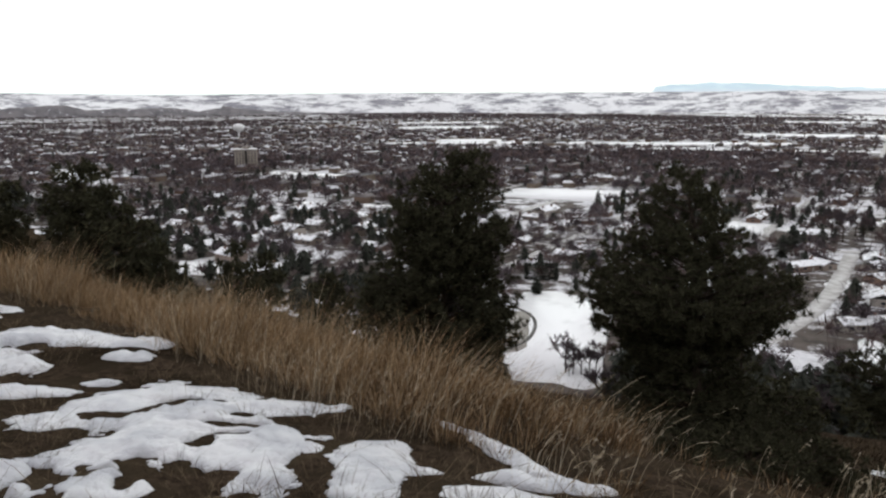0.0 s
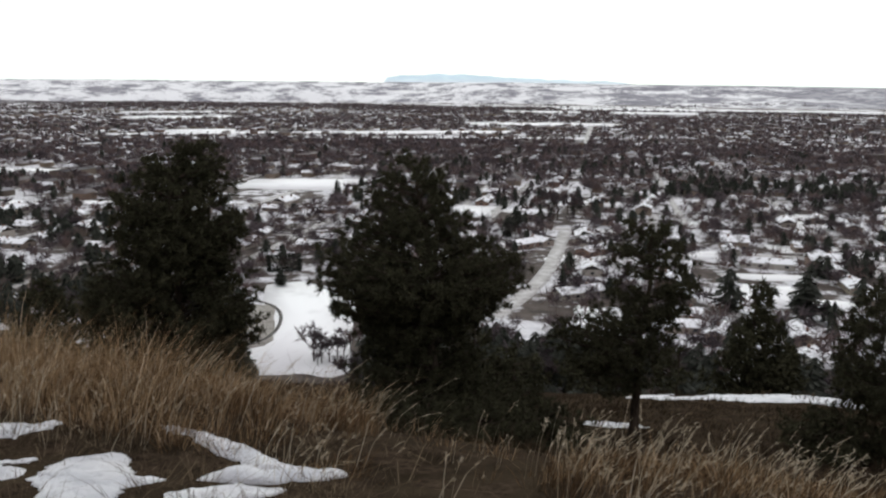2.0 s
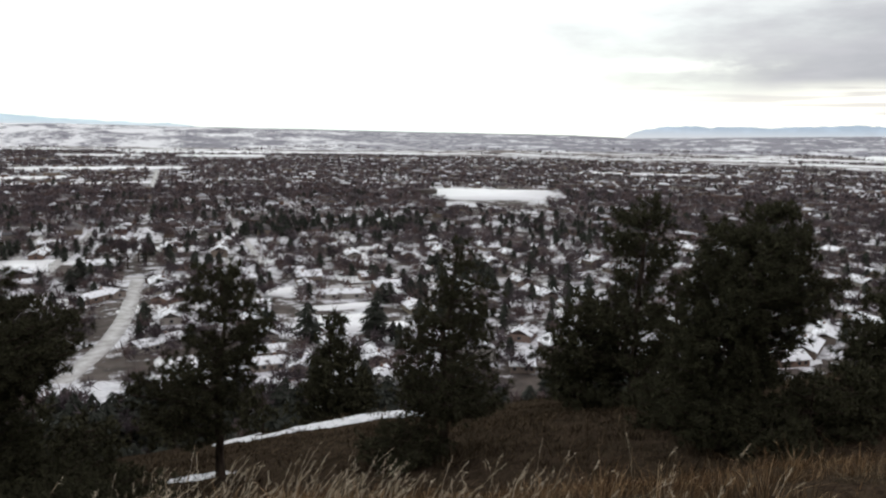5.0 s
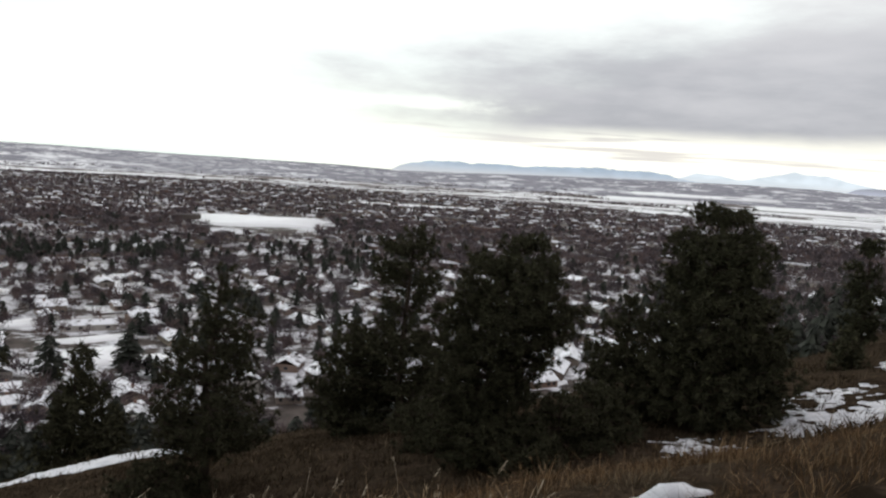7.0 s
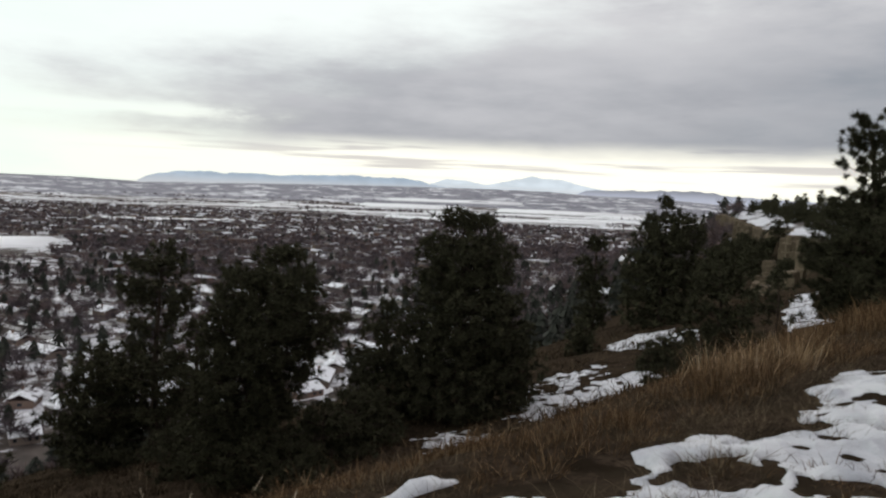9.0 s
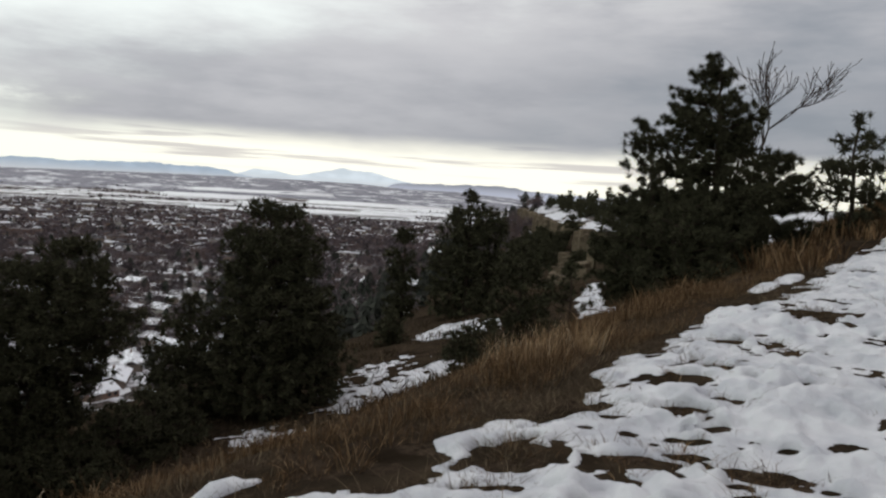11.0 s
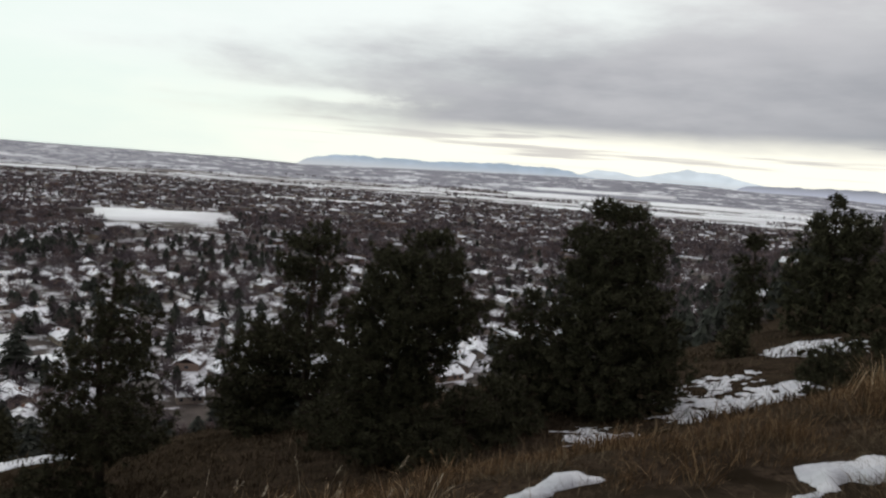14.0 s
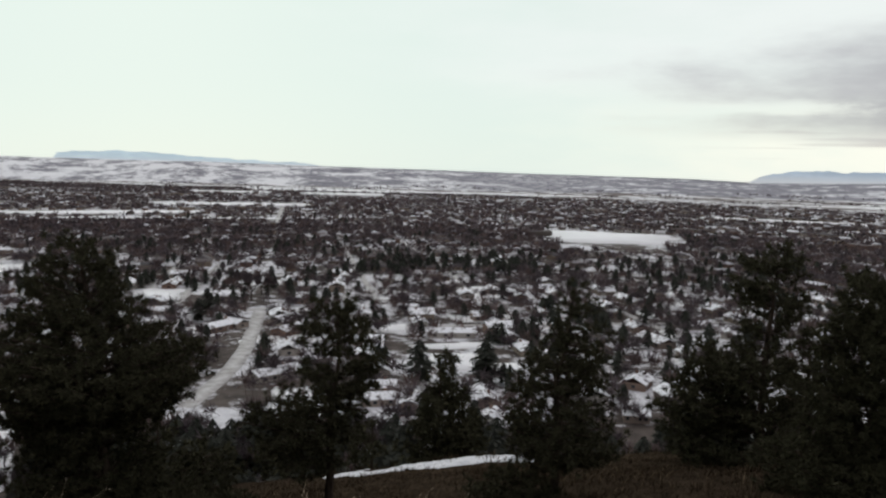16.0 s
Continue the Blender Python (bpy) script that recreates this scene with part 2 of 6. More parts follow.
    m.colour(m.ramp(m.rnd(), (0.0, (0.3, 0.25, 0.2)), (0.25, (0.16, 0.12, 0.1)), (0.5, (0.42, 0.4, 0.36)), (0.75, (0.2, 0.125, 0.095)), (1.0, (0.5, 0.48, 0.44)))).bump(m.noise(6, 2, stretch=(0.1, 0.1, 3)), 0.02)
    d["wall"] = m.m
    m = Mat("far_house_wall", 0.85, spec=0.2)
    m.colour(m.ramp(m.island(), (0.0, (0.1, 0.085, 0.075)), (0.4, (0.24, 0.19, 0.15)), (0.7, (0.14, 0.08, 0.06)), (1.0, (0.42, 0.4, 0.37))))
    d["farwall"] = m.m
    m = Mat("snowy_roof", 0.8, spec=0.2)
    shingle = m.ramp(m.noise(1.5, 3), (0.3, (0.05, 0.045, 0.042)), (0.7, (0.12, 0.1, 0.09)))
    m.colour(m.mix(m.step(m.noise(0.35, 4, 0.6), 0.36, 0.46), shingle, (0.86, 0.87, 0.9))).bump(m.noise(3, 3), 0.05)
    d["roof"] = m.m
    m = Mat("far_roofs", 0.8, spec=0.2)
    m.colour(m.ramp(m.island(), (0.0, (0.06, 0.055, 0.06)), (0.6, (0.14, 0.12, 0.12)), (0.72, (0.36, 0.36, 0.38)), (0.85, (0.6, 0.61, 0.64)), (1.0, (0.72, 0.74, 0.77))))
    d["farroof"] = m.m
    m = Mat("packed_snow_street", 0.8, spec=0.25)
    tracks = m.ramp(m.noise(0.2, 4), (0.35, (0.36, 0.345, 0.33)), (0.65, (0.58, 0.575, 0.57)))
    m.colour(tracks)
    d["street"] = m.m
    m = Mat("winter_lawn", 0.9, spec=0.1)
    m.colour(m.ramp(m.noise(0.3, 5, 0.6), (0.3, (0.19, 0.175, 0.155)), (0.7, (0.42, 0.40, 0.37))))
    d["lawn"] = m.m
    m = Mat("wet_kerb", 0.8)
    m.colour(m.ramp(m.noise(1.2, 3), (0.3, (0.05, 0.048, 0.045)), (0.7, (0.13, 0.12, 0.11))))
    d["kerb"] = m.m
    m = Mat("window_glass", 0.1, spec=0.5)
    m.colour((0.03, 0.035, 0.04))
    d["glass"] = m.m
    m = Mat("painted_door", 0.5)
    m.colour(m.ramp(m.rnd(), (0.0, (0.6, 0.58, 0.54)), (0.6, (0.2, 0.16, 0.13)), (1.0, (0.1, 0.06, 0.05))))
    d["door"] = m.m
    m = Mat("brick_chimney", 0.9)
    m.colour(m.ramp(m.noise(6, 3), (0.3, (0.13, 0.07, 0.05)), (0.7, (0.25, 0.15, 0.11))))
    d["chimney"] = m.m
    m = Mat("tower_concrete", 0.85)
    m.colour(m.ramp(m.noise(0.2, 4), (0.3, (0.28, 0.24, 0.205)), (0.7, (0.40, 0.35, 0.305))))
    d["concrete"] = m.m
    m = Mat("white_paint", 0.6)
    m.colour(m.ramp(m.noise(0.3, 3), (0.3, (0.7, 0.7, 0.7)), (0.7, (0.82, 0.82, 0.82))))
    d["white"] = m.m
    m = Mat("sandstone", 0.9, spec=0.15)
    strata = m.ramp(m.noise(0.12, 5, 0.65, stretch=(1, 1, 0.35)), (0.3, (0.04, 0.031, 0.023)), (0.5, (0.11, 0.085, 0.058)), (0.72, (0.21, 0.165, 0.112)))
    m.colour(strata).bump(m.noise(0.5, 5, 0.7), 0.6)
    d["sandstone"] = m.m
    m = Mat("car_paint", 0.35, spec=0.5)
    m.colour(m.ramp(m.rnd(), (0.0, (0.02, 0.02, 0.025)), (0.5, (0.12, 0.13, 0.15)), (1.0, (0.3, 0.05, 0.04))))
    d["car"] = m.m
    m = Mat("tyre", 0.9)
    m.colour((0.02, 0.02, 0.02))
    d["tyre"] = m.m
    # far blue ranges: airlight painted as emission, paler towards the foot like haze
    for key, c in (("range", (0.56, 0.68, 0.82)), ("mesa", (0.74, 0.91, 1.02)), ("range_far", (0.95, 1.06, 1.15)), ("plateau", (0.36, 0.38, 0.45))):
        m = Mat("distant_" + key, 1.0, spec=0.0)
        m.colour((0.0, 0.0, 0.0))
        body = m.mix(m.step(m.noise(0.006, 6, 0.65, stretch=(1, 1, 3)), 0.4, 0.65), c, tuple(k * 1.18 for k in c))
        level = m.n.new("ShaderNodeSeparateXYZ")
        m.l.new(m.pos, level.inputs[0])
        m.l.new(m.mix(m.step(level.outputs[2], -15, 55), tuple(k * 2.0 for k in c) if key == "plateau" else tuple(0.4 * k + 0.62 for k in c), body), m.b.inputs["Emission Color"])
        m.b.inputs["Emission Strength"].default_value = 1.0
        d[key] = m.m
    return d


MAT = make_materials()


# ---- shared geometry helpers ----
TABLE = np.random.RandomState(7).rand(256, 256)


def vnoise(x, y, scale=1.0, seed=0):
    """Smooth value noise in 0..1, wavelength about scale metres."""
    x, y = np.asarray(x, float) / scale + seed * 17.3, np.asarray(y, float) / scale + seed * 9.7
    i, j = np.floor(x).astype(int), np.floor(y).astype(int)
    a, b = x - i, y - j
    a, b = a * a * (3 - 2 * a), b * b * (3 - 2 * b)
    t = lambda p, q: TABLE[p % 256, q % 256]
    return (t(i, j) * (1 - a) + t(i + 1, j) * a) * (1 - b) + (t(i, j + 1) * (1 - a) + t(i + 1, j + 1) * a) * b


def sstep(v, lo, hi):
    k = np.clip((v - lo) / (hi - lo), 0, 1)
    return k * k * (3 - 2 * k)


def polar(az, r):
    return r * math.sin(radians(az)), r * math.cos(radians(az))


# the hillside falls along u (to the south-west); v runs along the rim
FALL_U = [-400, -60, -8, 0, 2.5, 4.2, 6, 8, 10.5, 14, 18, 24, 28, 31, 36, 45, 70, 110, 150, 185, 5000]
FALL_Z = [3, 0.8, 0.25, 0, -0.1, -0.4, -1.2, -2.4, -3.9, -5.0, -5.9, -7.4, -8.4, -10, -14, -21, -41, -66, -80, -85, -85]
VALLEY = -85.0
CLIFF_R, CLIFF_AZ = [120, 160, 200, 230, 300, 460, 700, 1500], [122, 114, 109, 107.2, 105.6, 102.9, 102.4, 104]
# outer limit of the built-up town, by azimuth
EDGE_AZ, EDGE_R = [-40, 0, 20, 33, 60, 72, 80, 90, 100], [4050, 4050, 3350, 3000, 2600, 2350, 2150, 2050, 1900]


def ground(x, y):
    """Height of the land: rim top, hillside, valley floor, far hills and the cliff spur."""
    x, y = np.asarray(x, float), np.asarray(y, float)
    u, v = (x + y) / math.sqrt(2), (x - y) / math.sqrt(2)
    r, az = np.hypot(x, y), np.degrees(np.arctan2(x, y))
    rise = np.clip(v, -25, 40) * 0.06 + 0.0008 * np.clip(v, 0, 40) ** 2
    z = np.interp(u, FALL_U, FALL_Z) * (1 + 0.3 * np.clip(-v / 25, 0, 1) * np.clip((60 - u) / 30, 0, 1))
    z = z + rise * np.clip(1 - (u - 40) / 120, 0, 1)
    near = np.clip(1 - r / 60, 0, 1)
    z = z + near * (0.10 * (vnoise(x, y, 1.3, 1) - 0.5) + 0.05 * (vnoise(x, y, 0.45, 2) - 0.5) * (r > 1.5))
    z = z + 0.5 * (vnoise(x, y, 9, 3) - 0.5) * np.clip((u - 6) / 10, 0, 1) * np.clip((40 - u) / 10, 0, 1)
    # far hills
    start = np.interp(az, [-180, 15, 40, 60, 100, 180], [4200, 4200, 3700, 3300, 3300, 4000])
    crest = np.interp(az, [-180, -28, -20, 0, 25, 38, 48, 58, 63, 70, 77, 86, 91, 94, 98, 103, 110, 180], [0.35, 0.4, 0.25, 0.28, 0.2, 0.08, -0.02, -0.08, -0.25, -0.08, 0.08, 0.18, 0.14, -0.05, -0.05, -0.35, -0.4, 0.2])
    k = np.clip((r - start) / (4800 - start), 0, 1)
    lump = (vnoise(x, y, 420, 4) - 0.5) * 34 + (vnoise(x, y, 130, 5) - 0.5) * 14
    far = VALLEY + (k ** np.interp(az, [30, 60], [0.7, 1.25])) * (4800 * np.tan(np.radians(crest)) + 1.7 - VALLEY) + lump * sstep(k, 0, 0.25) * (1 - sstep(k, 0.75, 1.0) * 0.85) * np.interp(az, [40, 62], [1.0, 0.1])
    z = np.where((k > 0) & (u > 300), far, z)
    # cliff spur of the rim, 200 to 460 m along
    inside = (az - np.interp(r, CLIFF_R, CLIFF_AZ)) * r * math.pi / 180 + (vnoise(x, y, 16, 6) - 0.5) * 7
    inside = np.minimum(inside, (545 - r) * 0.8)
    top = np.interp(r, [150, 190, 250, 350, 460, 900], [-5.0, -6.2, -7.4, -7.8, -6.2, -8.5]) + np.clip(inside - 1.5, 0, 34) * 0.24 + (vnoise(x, y, 30, 7) - 0.5) * 1.6
    spur = np.where(inside > 0, top, top - 9 * sstep(-inside, 0, 2.5) - 0.5 * np.clip(-inside - 2, 0, 200))
    spur = np.where((az > 80) & (az < 160) & (r > 120) & (r < 3000), spur, -999)
    return np.maximum(z, spur)


def g(x, y):
    return float(ground(x, y))


def mesh_object(name, verts, faces, mats, parent=None, index=None, smooth=False):
    me = bpy.data.meshes.new(name)
    if isinstance(faces, np.ndarray):
        n, k = faces.shape
        me.vertices.add(len(verts))
        me.vertices.foreach_set("co", np.asarray(verts, np.float32).ravel())
        me.loops.add(n * k)
        me.loops.foreach_set("vertex_index", faces.astype(np.int32).ravel())
        me.polygons.add(n)
        me.polygons.foreach_set("loop_start", np.arange(0, n * k, k, dtype=np.int32))
        me.polygons.foreach_set("loop_total", np.full(n, k, np.int32))
    else:
        me.from_pydata([tuple(p) for p in verts], [], faces)
    for m in (mats if isinstance(mats, (list, tuple)) else [mats]):
        me.materials.append(m)
    if index is not None:
        me.polygons.foreach_set("material_index", np.asarray(index, np.int32))
    if smooth:
        me.polygons.foreach_set("use_smooth", np.ones(len(me.polygons), bool))
    me.update(calc_edges=True)
    ob = new(name, me)
    if parent:
        ob.parent = parent
    return ob


def part(name, bm, material, parent, label=""):
    me = bpy.data.meshes.new(name)
    bm.to_mesh(me)
    bm.free()
    me.materials.append(material)
    ob = new(name, me)
    ob.parent = parent
    return tagged(ob, label) if label else ob


def box(bm, x0, x1, y0, y1, z0, z1):
    v = [bm.verts.new((x, y, z)) for z in (z0, z1) for x, y in ((x0, y0), (x1, y0), (x1, y1), (x0, y1))]
    for f in ((3, 2, 1, 0), (4, 5, 6, 7), (0, 1, 5, 4), (1, 2, 6, 5), (2, 3, 7, 6), (3, 0, 4, 7)):
        bm.faces.new([v[i] for i in f])


def boxed(*a):
    bm = bmesh.new()
    box(bm, *a)
    return bm


class Heap:
    """Triangles gathered from many small pieces into one mesh."""

    def __init__(self):
        self.v, self.f, self.n = [], [], 0

    def add(self, verts, faces):
        self.v.append(np.asarray(verts, float).reshape(-1, 3))
        self.f.append(np.asarray(faces, int).reshape(-1, 3) + self.n)
        self.n += len(self.v[-1])

    def tris(self, corners):
        c = np.asarray(corners, float).reshape(-1, 3)
        self.add(c, np.arange(len(c)).reshape(-1, 3))

    def make(self, name, material, parent=None):
        return mesh_object(name, np.concatenate(self.v), np.concatenate(self.f), material, parent)


def tube(points, radii, sides=6):
    """Verts and triangles of a tapered tube along points."""
    p, rad = np.asarray(points, float), np.asarray(radii, float)
    t = np.gradient(p, axis=0)
    t /= np.linalg.norm(t, axis=1)[:, None] + 1e-9
    ref = np.where(np.abs(t[:, 2:3]) > 0.9, np.array([[1.0, 0, 0]]), np.array([[0, 0, 1.0]]))
    a = np.cross(t, ref)
    a /= np.linalg.norm(a, axis=1)[:, None] + 1e-9
    b = np.cross(t, a)
    ang = np.linspace(0, 2 * math.pi, sides, endpoint=False)
    ring = p[:, None] + rad[:, None, None] * (np.cos(ang)[None, :, None] * a[:, None] + np.sin(ang)[None, :, None] * b[:, None])
    faces = []
    for i in range(len(p) - 1):
        for j in range(sides):
            q, s = i * sides + j, i * sides + (j + 1) % sides
            faces += [(q, s, s + sides), (q, s + sides, q + sides)]
    return ring.reshape(-1, 3), faces


# ---- the land: one sheet to the horizon ----
def build_ground():
    az = np.radians(np.concatenate([np.arange(-42, 132, 0.75), np.arange(132, 318, 3.0)]))
    r = np.concatenate([[0.05, 0.4, 0.8], np.geomspace(1.2, 60, 160), np.geomspace(61, 3600, 130)[0:], np.linspace(3630, 4900, 44)])
    R, A = np.meshgrid(r, az, indexing="ij")
    X, Y = R * np.sin(A), R * np.cos(A)
    Z = ground(X, Y)
    n, m = R.shape
    i, j = np.meshgrid(np.arange(n - 1), np.arange(m), indexing="ij")
    k = (j + 1) % m
    quads = np.stack([i * m + j, (i + 1) * m + j, (i + 1) * m + k, i * m + k], -1).reshape(-1, 4)
    U = ((X + Y) / math.sqrt(2))
    D = np.degrees(A)
    zone = np.where((U > 165) & (R > 190), 1, 0)
    start = np.interp(np.where(D > 180, D - 360, D), [-180, 15, 40, 60, 100, 180], [4150, 4150, 3650, 3500, 3500, 3950])
    zone = np.where((R > start) & (U > 300), 2, zone)
    dd = np.where(D > 180, D - 360, D)
    zone = np.where((zone == 1) & (R > np.interp(dd, EDGE_AZ, EDGE_R)), 4, zone)
    line = np.interp(R, CLIFF_R, CLIFF_AZ)
    zone = np.where((D > line - 20) & (D < 160) & (R > 120) & (R < 3000) & (Z > -60), 0, zone)
    zone = np.where((D > line) & (D < 160) & (R > 120) & (R < 3000), 1, zone)
    zone = np.where((D > line - 0.6) & (D < line + 0.2) & (R > 150) & (R < 900), 3, zone)
    index = zone[:-1, :].ravel()
    ob = mesh_object("ground", np.stack([X, Y, Z], -1).reshape(-1, 3), quads, [MAT["hillside"], MAT["town"], MAT["hills"], MAT["sandstone"], MAT["farm"], MAT["bluff"]], index=index, smooth=True)
    tagged(ob, "brown hillside dropping to a snowy valley town and far hills", "ground", kind="structure")


build_ground()


# ---- distant blue ranges ----
def build_range(name, material, r, stops, label, seed):
    """A long far ridge with thickness; stops: azimuth, crest in degrees."""
    az = np.arange(stops[0][0], stops[-1][0], 0.12)
    el = np.interp(az, [s[0] for s in stops], [s[1] for s in stops]) + 0.12 * (vnoise(az * 10, az * 0, 9, seed) - 0.5) + 0.07 * (vnoise(az * 10, az * 0, 3, seed) - 0.5)
    x, y = r * np.sin(np.radians(az)), r * np.cos(np.radians(az))
    z = r * np.tan(np.radians(el)) + 1.7
    n = len(az)
    front = np.stack([x, y, np.full(n, -60.0)], 1)
    ridge = np.stack([x * 1.004, y * 1.004, z], 1)
    rear = np.stack([x * 1.008, y * 1.008, np.full(n, -60.0)], 1)
    i = np.arange(n - 1)
    quads = np.concatenate([np.stack([i, i + 1, n + i + 1, n + i], 1), np.stack([n + i, n + i + 1, 2 * n + i + 1, 2 * n + i], 1)])
    ob = mesh_object(name, np.concatenate([front, ridge, rear]), quads, material, smooth=True)
    tagged(ob, label, "mountains", kind="structure")


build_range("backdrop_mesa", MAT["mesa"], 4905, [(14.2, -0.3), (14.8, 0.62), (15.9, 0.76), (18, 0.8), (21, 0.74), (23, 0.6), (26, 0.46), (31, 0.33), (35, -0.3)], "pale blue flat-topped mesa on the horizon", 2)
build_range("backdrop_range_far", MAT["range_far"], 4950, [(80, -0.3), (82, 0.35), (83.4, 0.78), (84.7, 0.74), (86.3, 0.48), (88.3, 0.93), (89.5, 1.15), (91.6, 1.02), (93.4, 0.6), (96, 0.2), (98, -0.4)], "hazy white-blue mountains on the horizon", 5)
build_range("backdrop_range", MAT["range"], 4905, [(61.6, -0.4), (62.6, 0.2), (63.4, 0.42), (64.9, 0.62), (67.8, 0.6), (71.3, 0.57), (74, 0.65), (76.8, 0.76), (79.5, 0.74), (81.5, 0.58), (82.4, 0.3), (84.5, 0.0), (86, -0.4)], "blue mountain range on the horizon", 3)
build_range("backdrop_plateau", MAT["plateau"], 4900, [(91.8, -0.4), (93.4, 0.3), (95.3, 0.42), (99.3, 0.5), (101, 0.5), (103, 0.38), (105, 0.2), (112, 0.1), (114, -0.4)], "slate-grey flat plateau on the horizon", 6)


def build_bluffs():
    """Low dark bluffs in front of the southern hills: a rough ridge with sloping sides."""
    stops = [(-44, -0.8), (-36, -0.55), (-31, -0.75), (-29, -0.6), (-26.3, -0.42), (-25.2, -0.4), (-24, -0.72), (-22, -0.66), (-19, -0.66), (-17.8, -0.72), (-17, -0.98), (-15.3, -0.52), (-13.6, -0.8), (-11, -0.98), (-7, -1.1), (0, -1.14), (6, -1.25)]
    az = np.arange(-44, 6, 0.1)
    el = np.interp(az, [q[0] for q in stops], [q[1] for q in stops]) + 0.10 * (vnoise(az * 10, az * 0, 6, 41) - 0.5) + 0.06 * (vnoise(az * 10, az * 0, 2, 42) - 0.5)
    rows = []
    for k, (r, f) in enumerate(((4020, 0.0), (4080, 0.35), (4130, 0.75), (4165, 1.0), (4200, 0.8), (4280, 0.0))):
        rr = r + 26 * (vnoise(az * 12, az * 0 + k, 4, 44) - 0.5)
        crest = 4165 * np.tan(np.radians(el)) + 1.7
        rows.append(np.stack([rr * np.sin(np.radians(az)), rr * np.cos(np.radians(az)), VALLEY - 1 + (crest - VALLEY + 1) * np.clip(f + (0.25 * (vnoise(az * 12, az * 0 + k, 3, 45) - 0.5) if 0 < f < 1 else 0), 0, 1)], 1))
    n = len(az)
    quads = []
    for k in range(5):
        i = np.arange(n - 1) + k * n
        quads.append(np.stack([i, i + 1, i + n + 1, i + n], 1))
    tagged(mesh_object("backdrop_bluffs", np.concatenate(rows), np.concatenate(quads), MAT["bluff"]), "low dark grey bluffs before the snowy hills", "hills", kind="structure")


build_bluffs()


# ---- snow on the ground ----
SNOWED = []


def on_snow(x, y):
    """Which of these places lie under a snow patch."""
    hit = np.zeros(np.shape(x), bool)
    for x0, y0, step, mask in SNOWED:
        i, j = np.round((x - x0) / step).astype(int), np.round((y - y0) / step).astype(int)
        ok = (i >= 0) & (j >= 0) & (i < mask.shape[0]) & (j < mask.shape[1])
        hit[ok] |= mask[i[ok], j[ok]]
    return hit


def snow_patch(label, blobs, step, seed, holes=0.0, prints=(), limit=None, name="snow_patch", islands=(), lift=0.0, rag=1.0, shrink=0.0, deep=0.034, slope=1.6, relief=1.0, pits=()):
    """Melting snow: rounded sheets with ragged rims and holes. blobs: x, y, long, short radius, azimuth of the long axis."""
    xs = [b[0] for b in blobs]
    ys = [b[1] for b in blobs]
    big = max(b[2] for b in blobs) * 1.25
    X, Y = np.meshgrid(np.arange(min(xs) - big, max(xs) + big, step), np.arange(min(ys) - big, max(ys) + big, step), indexing="ij")
    S = np.full(X.shape, -9.0)
    for bx, by, a, b, turn in blobs:
        t = radians(turn)
        dx, dy = X - bx, Y - by
        p, q = dx * math.sin(t) + dy * math.cos(t), dx * math.cos(t) - dy * math.sin(t)
        S = np.maximum(S, 1 - np.sqrt((p / a) ** 2 + (q / b) ** 2))
    s = max(0.3, step * 9)
    S = S + rag * (0.7 * (vnoise(X, Y, s * 1.3, seed) - 0.5) + 0.5 * (vnoise(X, Y, s * 0.5, seed + 3) - 0.5) + 0.35 * (vnoise(X, Y, s * 0.25, seed + 5) - 0.5) + 0.2 * (vnoise(X, Y, s * 0.13, seed + 6) - 0.5))
    S = S - shrink
    if holes:
        S = np.minimum(S, (vnoise(X * 0.8 + Y * 0.5, Y * 1.1 - X * 0.3, s * 1.15, seed + 9) * 0.6 + vnoise(X, Y, s * 0.42, seed + 11) * 0.4 - holes) * 2.2)
    if limit:
        S = np.minimum(S, limit(X, Y))
    for bx, by, a, b, turn in islands:
        t, a, b = radians(turn), a * 0.62, b * 0.8
        dx, dy = X - bx, Y - by
        p, q = dx * math.sin(t) + dy * math.cos(t), dx * math.cos(t) - dy * math.sin(t)
        S = np.minimum(S, (np.sqrt((p / a) ** 2 + (q / b) ** 2) - 1) * 0.5 + 0.8 * (vnoise(X, Y, 0.3, seed + 21) - 0.5) + 0.6 * (vnoise(X, Y, 0.1, seed + 22) - 0.5))
    for px, py, pr in pits:
        i0, j0 = int((px - 3 * pr - X[0, 0]) / step), int((py - 3 * pr - Y[0, 0]) / step)
        k = int(6 * pr / step) + 2
        w = np.s_[max(0, i0):max(0, i0 + k), max(0, j0):max(0, j0 + k)]
        S[w] = np.minimum(S[w], (np.hypot(X[w] - px, (Y[w] - py) * 0.8) / pr - 1) * 0.5)
    thick = 0.005 + deep * np.clip(S * slope, 0, 1) + (0.04 * (vnoise(X, Y, 0.7, seed + 1) - 0.4) + 0.05 * (vnoise(X, Y, 0.22, seed + 2) - 0.5) + 0.032 * (vnoise(X, Y, 0.1, seed + 4) - 0.5) + 0.016 * (vnoise(X, Y, 0.05, seed + 7) - 0.5)) * np.clip(S * 6, 0, 1) * relief
    for px, py, pr, pd in prints:
        i0, i1 = (np.array([px - 2 * pr, px + 2 * pr]) - X[0, 0]) / step
        j0, j1 = (np.array([py - 2 * pr, py + 2 * pr]) - Y[0, 0]) / step
        w = np.s_[max(0, int(i0)):max(0, int(i1) + 2), max(0, int(j0)):max(0, int(j1) + 2)]
        thick[w] -= pd * np.exp(-(((X[w] - px) ** 2 + (Y[w] - py) ** 2) / pr ** 2) ** 2)
    Z = ground(X, Y) + lift + np.where(S > 0, np.maximum(thick, 0.004), -0.05)
    keep = S > 0
    SNOWED.append((X[0, 0], Y[0, 0], step, S > 0.04))
    cell = keep[:-1, :-1] | keep[1:, :-1] | keep[:-1, 1:] | keep[1:, 1:]
    i, j = np.nonzero(cell)
